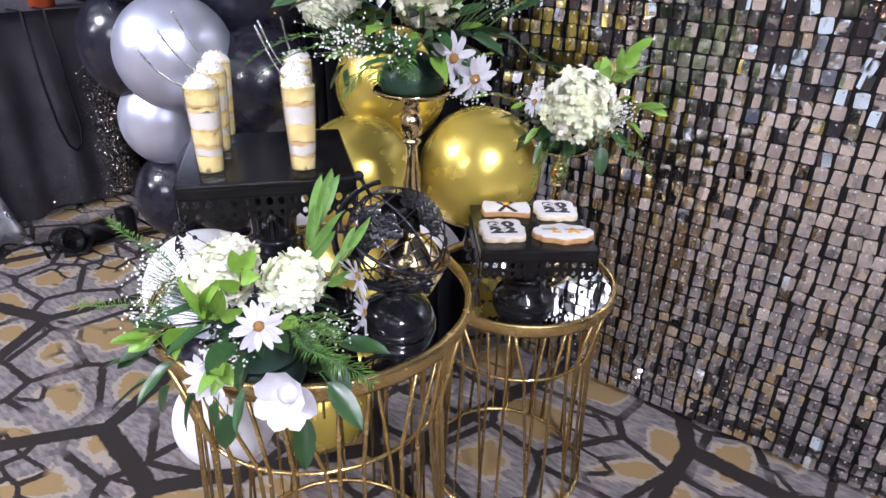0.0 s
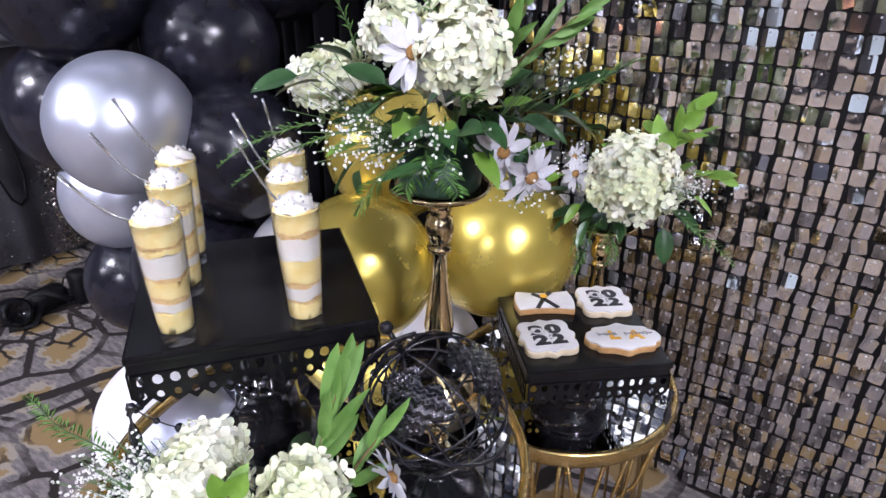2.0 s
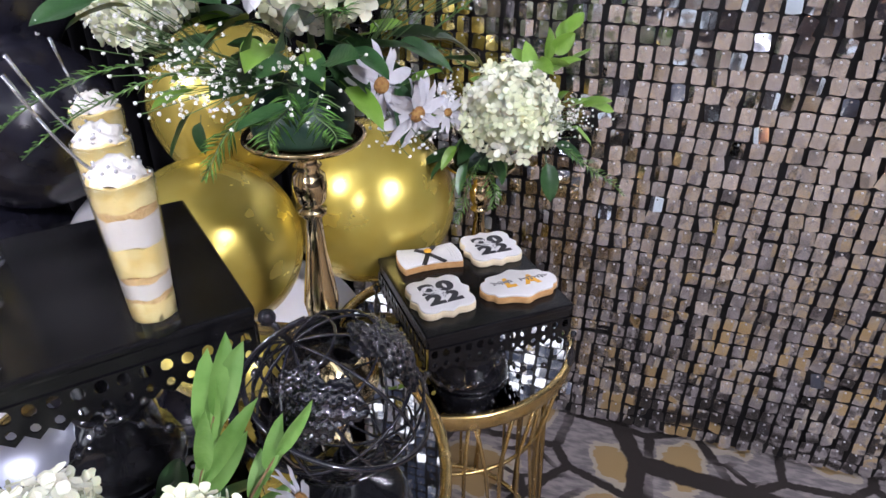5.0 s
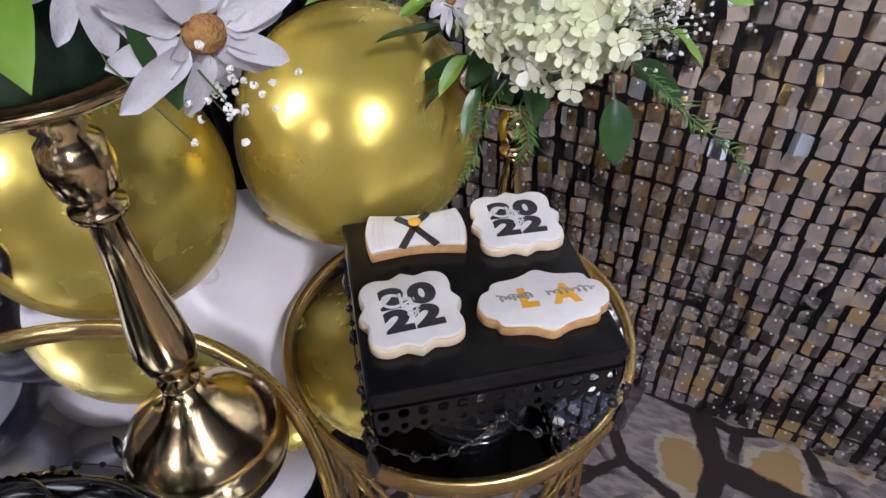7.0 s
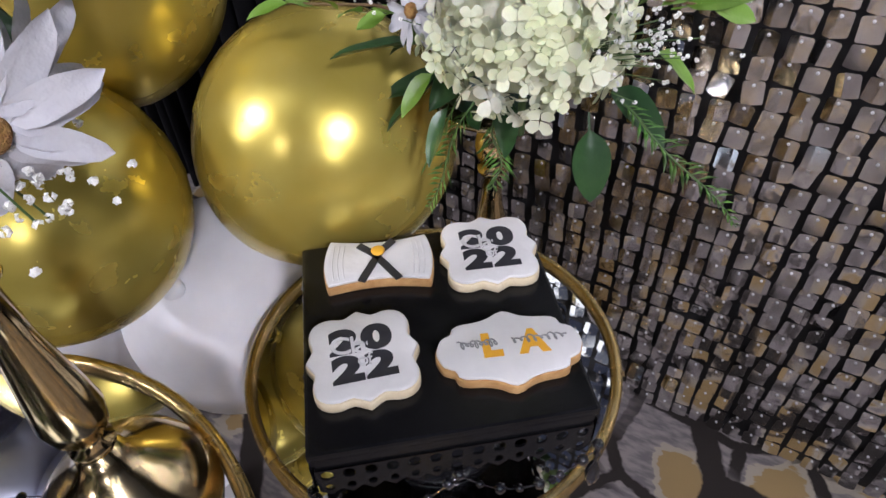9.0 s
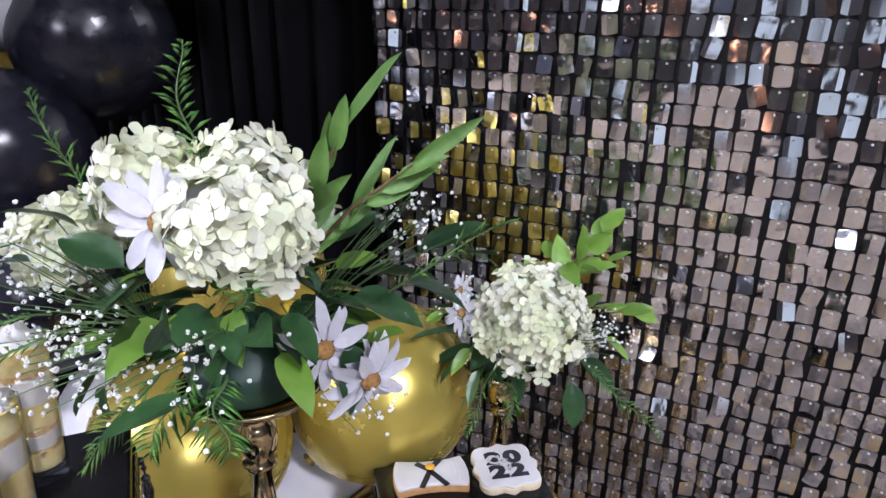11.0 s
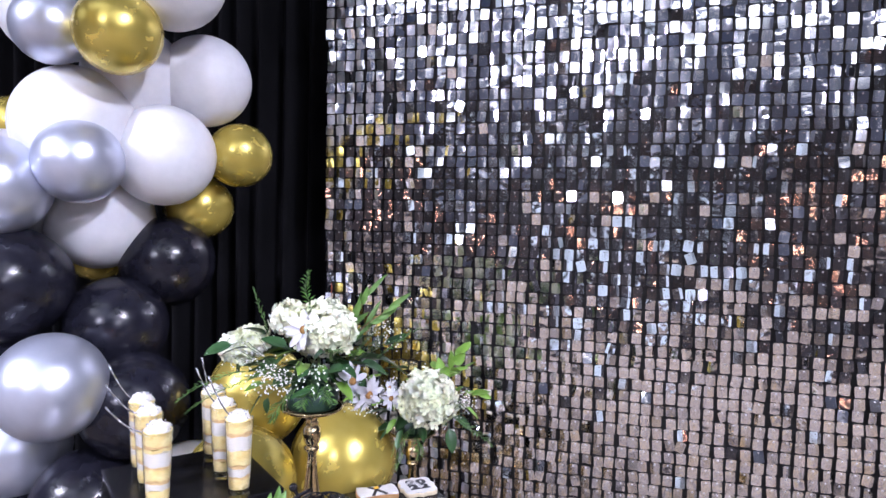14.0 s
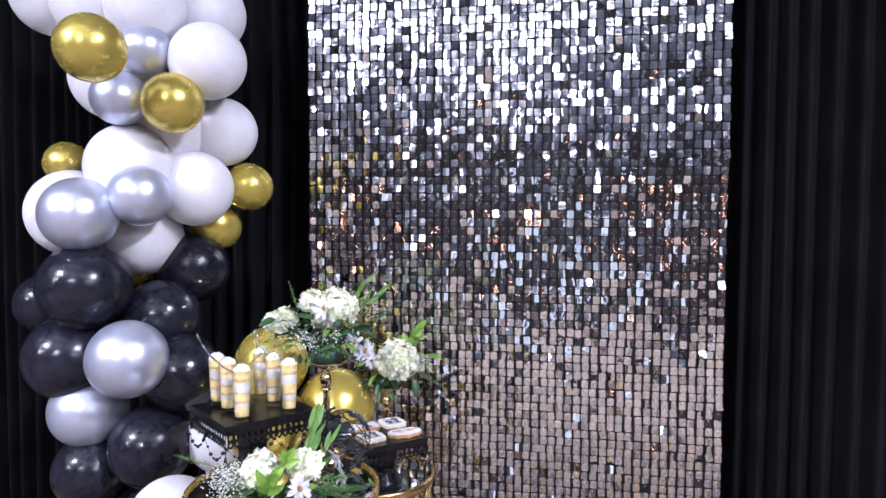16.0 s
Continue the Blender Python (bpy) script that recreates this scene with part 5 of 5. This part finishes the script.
def low_arrangement():
    c = (-0.425, 0.505)
    t = thing("flower_arrangement", (*c, TOP1), "low arrangement of white hydrangeas and daisies spilling over the table", "flower arrangement", "white flower arrangements")
    part("foam_dish", lathe([(0, 0), (0.045, 0), (0.050, 0.004), (0.052, 0.03), (0.046, 0.045), (0.03, 0.06), (0, 0.064)], 32), FOAM_GREEN, t, "dark green dish of floral foam")
    hydrangea(t, (-0.460, 0.484, 0.656), 0.037, 71, 0.9)
    hydrangea(t, (-0.470, 0.508, 0.664), 0.029, 75, 0.9)
    hydrangea(t, (-0.375, 0.520, 0.662), 0.033, 72, 0.9)
    daisy(t, (-0.363, 0.459, 0.640), (0.60, -0.50, 0.55), 0.84, 73)
    daisy(t, (-0.417, 0.424, 0.568), (0.55, -0.62, 0.40), 0.92, 74)
    daisy(t, (-0.325, 0.572, 0.665), (0.55, 0.55, 0.45), 0.8, 76)
    daisy(t, (-0.305, 0.560, 0.630), (0.70, 0.60, 0.1), 0.75, 77)
    # a full white bloom of broad petals
    base = Vector((-0.300, 0.440, 0.595)) - t.matrix_basis.translation
    broad = leaf_mesh(0.046, 0.036, -0.5, 0.5, WHITE_PETAL, 0.6)
    heart = part("rose", ball(bmesh.new(), (0, 0, 0), 0.012, 12, 8), WHITE_PETAL, t, "full white bloom of broad petals")
    heart.matrix_basis = facing(base, (0.35, -0.75, 0.35))
    for i in range(9):
        shared("petal", broad, None, heart, m=pose(0, 0, -0.004, 0, 0, 40 * i + (20 if i > 4 else 0)) @ pose(0.004, 0, 0, 0, -38 if i < 5 else -12, 0) @ Matrix.Diagonal((0.80, 0.80, 0.80, 1)))
    leafy_stem(t, (-0.395, 0.545, 0.63), (-0.370, 0.562, 0.735), LONG_LEAVES, 9, 81, 0.75, 0.35)
    leafy_stem(t, (-0.375, 0.555, 0.62), (-0.345, 0.580, 0.69), LONG_LEAVES, 6, 82, 0.65, 0.45)
    leafy_stem(t, (-0.43, 0.46, 0.62), (-0.415, 0.430, 0.66), LIGHT_LEAVES, 10, 83, 1.1, 0.9)
    leafy_stem(t, (-0.46, 0.45, 0.61), (-0.475, 0.385, 0.615), LIGHT_LEAVES, 9, 84, 1.0, 0.9)
    leafy_stem(t, (-0.41, 0.475, 0.66), (-0.395, 0.470, 0.695), LIGHT_LEAVES, 5, 85, 0.9, 1.0)
    leafy_stem(t, (-0.385, 0.43, 0.60), (-0.365, 0.405, 0.615), LIGHT_LEAVES, 6, 86, 0.8, 1.0)
    scatter(t, c, DARK_LEAVES, 22, 87, (0.03, 0.07), (0.585, 0.64), (-0.4, 0.35), 1.0)
    scatter(t, c, LIGHT_LEAVES, 8, 97, (0.04, 0.08), (0.585, 0.63), (-0.3, 0.5), 1.0)
    for p, d, roll, s in (((-0.50, 0.405, 0.570), (-0.75, -0.5, -0.2), 10, 1.15), ((-0.495, 0.41, 0.585), (-0.6, -0.6, -0.35), -20, 1.2), ((-0.515, 0.43, 0.58), (-0.8, -0.3, -0.45), 15, 1.1), ((-0.45, 0.405, 0.585), (-0.2, -0.7, -0.5), 5, 1.1), ((-0.475, 0.385, 0.560), (-0.5, -0.65, -0.5), 20, 1.0), ((-0.46, 0.40, 0.550), (-0.25, -0.6, -0.8), -15, 0.95), ((-0.285, 0.480, 0.590), (0.75, 0.05, -0.6), 15, 1.15), ((-0.30, 0.455, 0.555), (0.4, -0.35, -0.9), -10, 1.1), ((-0.365, 0.435, 0.57), (0.15, -0.6, -0.75), 25, 0.9),
                          ((-0.40, 0.42, 0.545), (0.05, -0.45, -0.9), 10, 1.05), ((-0.385, 0.42, 0.535), (0.25, -0.35, -0.95), -25, 1.1), ((-0.30, 0.515, 0.615), (0.85, 0.2, 0.15), 10, 1.1), ((-0.31, 0.50, 0.60), (0.85, -0.1, -0.25), 25, 1.05), ((-0.49, 0.43, 0.60), (-0.8, -0.35, 0.1), -15, 1.0), ((-0.335, 0.49, 0.63), (0.7, -0.3, 0.1), 35, 1.0), ((-0.425, 0.41, 0.55), (-0.15, -0.5, -0.8), 10, 1.0)):
        add_leaf(t, DARK_LEAVES, p, d, roll, s)
    fern(t, (-0.34, 0.478, 0.648), (0.75, -0.10, 0.30), 0.095, 91, 0.3, 0.023, 1.6)
    fern(t, (-0.33, 0.470, 0.640), (0.85, -0.15, 0.15), 0.085, 92, 0.25, 0.023, 1.6)
    fern(t, (-0.315, 0.480, 0.628), (0.85, 0.15, -0.15), 0.085, 93, 0.3, 0.023, 1.6)
    fern(t, (-0.49, 0.44, 0.62), (-0.8, -0.4, 0.05), 0.14, 94, 0.3, 0.016)
    fern(t, (-0.52, 0.46, 0.66), (-0.75, -0.1, 0.4), 0.13, 95, 0.4, 0.014)
    fern(t, (-0.36, 0.49, 0.62), (0.85, 0.05, 0.3), 0.085, 98, 0.4, 0.023, 1.6)
    baby_breath(t, (-0.520, 0.455, 0.655), 0.019, 260, 101, (-0.45, 0.49, 0.60))
    baby_breath(t, (-0.505, 0.415, 0.625), 0.014, 50, 102, (-0.45, 0.48, 0.60))
    baby_breath(t, (-0.400, 0.440, 0.600), 0.014, 55, 103, (-0.43, 0.49, 0.59))
    baby_breath(t, (-0.315, 0.53, 0.615), 0.014, 50, 104, (-0.40, 0.50, 0.59))


tall_arrangement()
small_arrangement()
low_arrangement()


# ---- the dark table with a sequined cloth, and what lies by it ----
def side_buffet():
    t = thing("clothed_table", (-2.98, 0.70, FLOOR), "long table under a black sequined cloth hanging to the floor", "table")
    L, W, H2 = 1.6, 0.92, 0.74
    n, rows = 300, 14
    verts, faces = [], []

    def rim(s):
        per = [(-W / 2, -L / 2), (W / 2, -L / 2), (W / 2, L / 2), (-W / 2, L / 2)]
        ln = [W, L, W, L]
        s *= sum(ln)
        for k in range(4):
            if s <= ln[k] + 1e-9:
                a, b = Vector(per[k]), Vector(per[(k + 1) % 4])
                d = (b - a).normalized()
                return a + d * s, Vector((d.y, -d.x))
            s -= ln[k]
        return Vector(per[0]), Vector((0, -1))

    for k in range(rows + 1):
        u = k / rows
        for i in range(n):
            p, o = rim(i / n)
            fold = (0.018 * math.sin(i * 0.62 + 0.8 * math.sin(i * 0.11)) + 0.012 * math.sin(i * 0.23 + 1.7)) * u ** 0.8 + 0.045 * u
            q = p + o * fold
            verts.append((q.x, q.y, H2 * (1 - u) + 0.010 + 0.012 * u * math.sin(i * 0.3)))
    for k in range(rows):
        for i in range(n):
            faces.append((k * n + i, (k + 1) * n + i, (k + 1) * n + (i + 1) % n, k * n + (i + 1) % n))
    faces.append(tuple(range(n))[::-1])
    shared("sequined_cloth", data("sequined_cloth", verts, faces, CLOTH), None, t)
    part("table_board", box(bmesh.new(), (0, 0, H2 - 0.02), (W - 0.03, L - 0.03, 0.03), 0.005), BLACK_PLATE, t, smooth=False)
    # loose sequins that catch the light, dense in one band
    r = random.Random(5)
    v2, f2 = [], []
    for i in range(8000):
        y = r.gauss(0.685, 0.034) if i < 5200 else r.uniform(-0.1, 0.78)
        z = (0.52 * r.random() ** 1.2 if i < 5200 else 0.5 * r.random() ** 1.6) + 0.02
        x = W / 2 + 0.006 + 0.05 * (1 - z / H2) + 0.024 * r.random()
        d = Vector((1, r.gauss(0, 0.5), r.gauss(0.2, 0.5))).normalized()
        e = d.orthogonal().normalized() * r.uniform(0.0013, 0.0028) * (1.0 if i < 5200 else 0.6)
        g = d.cross(e)
        b = len(v2)
        c = Vector((x, y, z))
        v2 += [c + e, c + g, c - e, c - g]
        f2.append((b, b + 1, b + 2, b + 3))
    tagged(shared("cloth_sequins", data("cloth_sequins", v2, f2, SPARKLE, False), None, t, smooth=False), kind="stuff")
    loop = [(W / 2 - 0.05, 0.455, H2 + 0.016), (W / 2 + 0.02, 0.470, H2 + 0.012), (W / 2 + 0.045, 0.475, 0.5), (W / 2 + 0.062, 0.487, 0.34), (W / 2 + 0.070, 0.505, 0.265), (W / 2 + 0.074, 0.527, 0.238), (W / 2 + 0.070, 0.553, 0.258), (W / 2 + 0.062, 0.567, 0.34), (W / 2 + 0.045, 0.560, 0.5), (W / 2 + 0.02, 0.550, H2 + 0.012), (W / 2 - 0.05, 0.545, H2 + 0.016)]
    part("hanging_cord", tube(loop, 0.005, 6), BLACK_STRAP, t, "black cord hanging in a loop")
    o = thing("orange_box", (-2.62, 1.30, H2 + FLOOR + 0.011), "small orange plastic tub standing on the dark table", "tub")
    part("tub_body", lathe([(0, 0), (0.045, 0), (0.052, 0.09), (0.055, 0.11), (0.050, 0.11), (0.047, 0.09), (0.042, 0.006), (0, 0.006)], 24), ORANGE, o)
    # a silver sequined overlay hanging over the front of the dark cloth to the carpet
    n, rows = 60, 26
    verts, faces = [], []
    for k in range(rows + 1):
        u = k / rows
        for i in range(n + 1):
            w = i / n
            y = 0.18 + (0.56 + 0.18 * u) * w
            fold = 0.020 * math.sin(w * 26 + 1.3 * math.sin(u * 2.5)) + 0.010 * math.sin(w * 57 + u * 3)
            x = -2.40 + 0.16 * u * u + fold * (0.3 + u) + (0.03 * math.sin(w * 12) if u > 0.93 else 0)
            verts.append((x, y, FLOOR + max(0.006, 0.75 * (1 - u * 1.02) + 0.02 * math.sin(w * 20) * u) + (0.012 if u > 0.96 else 0)))
    m = len(verts)
    verts += [(a - 0.006, b, c) for a, b, c in verts]
    for k in range(rows):
        for i in range(n):
            a = k * (n + 1) + i
            faces += [(a, a + n + 1, a + n + 2, a + 1), (m + a, m + a + 1, m + a + n + 2, m + a + n + 1)]
    tagged(shared("silver_cloth", data("silver_cloth", verts, faces, SILVER_CLOTH)), "silver sequined cloth hanging in folds to the carpet", "cloth")
    # black strapped bag harness on the carpet
    s = thing("strap_bundle", (-2.09, 1.10, FLOOR), "tangled black buckled straps lying on the carpet", "straps")
    for k, pts in enumerate(([(-0.02, -0.15, 0.012), (-0.05, -0.09, 0.05), (0.0, -0.03, 0.075), (0.03, 0.03, 0.03), (0.0, 0.10, 0.012)], [(0.02, -0.16, 0.01), (0.055, -0.10, 0.012), (0.02, -0.05, 0.045), (-0.03, 0.0, 0.06), (-0.06, 0.07, 0.02)], [(-0.03, 0.02, 0.01), (-0.02, 0.05, 0.085), (0.02, 0.10, 0.075), (0.04, 0.15, 0.02), (0.0, 0.17, 0.01)], [(0.0, -0.2, 0.008), (-0.06, -0.19, 0.035), (-0.08, -0.13, 0.03), (-0.03, -0.10, 0.008)])):
        part("strap", tube(pts, 0.010, 8, flat=0.3), BLACK_STRAP, s)
    part("pouch", box(bmesh.new(), (0.03, 0.07, 0.060), (0.06, 0.055, 0.115), 0.016), BLACK_STRAP, s)
    part("pouch", box(bmesh.new(), (-0.03, -0.01, 0.035), (0.07, 0.11, 0.065), 0.02), BLACK_STRAP, s)
    case = lathe([(0, -0.05), (0.040, -0.05), (0.047, -0.042), (0.047, 0.036), (0.041, 0.046), (0.030, 0.048), (0.028, 0.042), (0, 0.042)], 28)
    bmesh.ops.rotate(case, verts=case.verts, matrix=Matrix.Rotation(radians(72), 3, "Y"))
    bmesh.ops.translate(case, verts=case.verts, vec=(0.0, -0.13, 0.050))
    part("round_case", case, BLACK_GLOSS, s, "round glossy black case")
    part("buckle", tube([(-0.02, -0.16, 0.03), (0.03, -0.16, 0.035), (0.03, -0.12, 0.04), (-0.02, -0.12, 0.035)], 0.004, 6, True), DRAGEE, s, "shiny metal buckle")


side_buffet()


# ---- wall of mirror sequins ----
def sequin_wall():
    x0, x1, y, pitch, cols = -0.714, 0.708, 1.435, 0.0287, 50
    w = (x1 - x0) / cols
    z_seam = 0.190
    t = thing("sequin_wall", (0, y, 0), "tall wall of square silver mirror sequins on a black grid", "sequin wall")
    part("grid_panel", box(bmesh.new(), ((x0 + x1) / 2, 0.022, 1.085), (x1 - x0 - 0.004, 0.012, 2.21)), FRAME_BLACK, t, "black backing grid", smooth=False)
    # one sequin: a slightly domed square with clipped corners and the pin at its upper edge; origin at the pin
    s, k = 0.0134, 0.0016
    ring = [(-s + k, -s), (s - k, -s), (s, -s + k), (s, s - 0.0026), (s - 0.0022, s), (-s + 0.0018, s), (-s, s - 0.002), (-s, -s + k)]
    six = [math.pi * q / 3 for q in range(6)]

    def sequin(ridge, fold):
        """Bent film: two flat halves that meet in a ridge, with the pin."""
        def out(x):
            return -fold * (s - abs(x - ridge) * s / (s + abs(ridge)))
        front = [(a * 0.84, out(a * 0.84), b * 0.95 - s + 0.0025) for a, b in ring]
        verts = front + [(a, y + 0.0005, c) for a, y, c in front]
        lo, hi = len(verts), len(verts) + 1
        verts += [(ridge, out(ridge), -s * 2.05 + 0.0025), (ridge, out(ridge), s * 0.05 + 0.0025)]
        faces = [(lo, 1, 2, 3, 4, hi), (lo, hi, 5, 6, 7, 0)] + [(8 + i, 8 + (i + 1) % 8, (i + 1) % 8, i) for i in (1, 2, 3, 5, 6, 7)] + [tuple(range(15, 7, -1))]
        b = len(verts)
        for pr, py in ((0.0019, -0.0003), (0.0017, -0.0012), (0.0010, -0.0019)):
            verts += [(pr * math.cos(a), py + out(0), pr * math.sin(a) - 0.0024) for a in six]
        verts.append((0, -0.0022 + out(0), -0.0024))
        for lv in (0, 6):
            faces += [(b + lv + q, b + lv + 6 + q, b + lv + 6 + (q + 1) % 6, b + lv + (q + 1) % 6) for q in range(6)]
        faces += [(b + 12 + q, b + 18, b + 12 + (q + 1) % 6) for q in range(6)]
        return verts, faces

    kinds = []
    for ridge, fold in ((0.0, 0.006), (-0.004, 0.05), (0.0045, 0.045), (0.001, 0.09), (0.005, -0.05), (-0.003, 0.20)):
        verts, faces = sequin(ridge, fold)
        slots = [0] * (len(faces) - 18) + [1] * 18
        me = data("sequin", verts, faces, SEQUIN_ONE, False)
        me.materials.append(PIN)
        me.polygons.foreach_set("material_index", slots)
        kinds.append((np.array(verts), faces, me))
    r = random.Random(21)
    panel_tilt = {}
    many_v, many_f, base = [], [], 0
    rows = range(-8, 70)
    for j in rows:
        for i in range(cols):
            z = z_seam + (j + 1) * pitch - 0.002
            if z < FLOOR + 0.03:
                continue
            key = (i // 10, j // 10)
            if key not in panel_tilt:
                panel_tilt[key] = (r.gauss(0, 0.7), r.gauss(0, 0.8), r.gauss(0, 0.0015))
            px, pz, shift = panel_tilt[key]
            V, faces, me = r.choices(kinds, (5, 3, 3, 2, 2, 2))[0]
            swing = 1.3 + px + r.gauss(0, 1.6) + (r.gauss(0, 9) if r.random() < 0.20 else 0)
            yaw = pz + r.gauss(0, 2.8) + (r.gauss(0, 15) if r.random() < 0.26 else 0)
            m = pose(x0 + shift + (i + 0.5) * w + r.gauss(0, 0.0013), r.uniform(-0.0015, 0.0015), z + r.gauss(0, 0.0008), -swing, r.gauss(0, 2.8) + (r.gauss(0, 7) if r.random() < 0.12 else 0), yaw)
            if 13 <= i < 33 and 4 <= j < 19:
                shared("sequin", me, None, t, smooth=False, m=m)
            else:
                R = np.array(m.to_3x3())
                many_v.append(V @ R.T + np.array(m.translation))
                many_f += [tuple(base + q for q in f) for f in faces]
                base += len(V)
    rest = data("sequins", np.vstack(many_v), many_f, SEQUIN_MANY, False)
    rest.materials.append(PIN)
    rest.polygons.foreach_set("material_index", slots * len(many_v))
    ob = shared("sequins", rest, None, t, smooth=False)
    tagged(ob, kind="stuff")


sequin_wall()
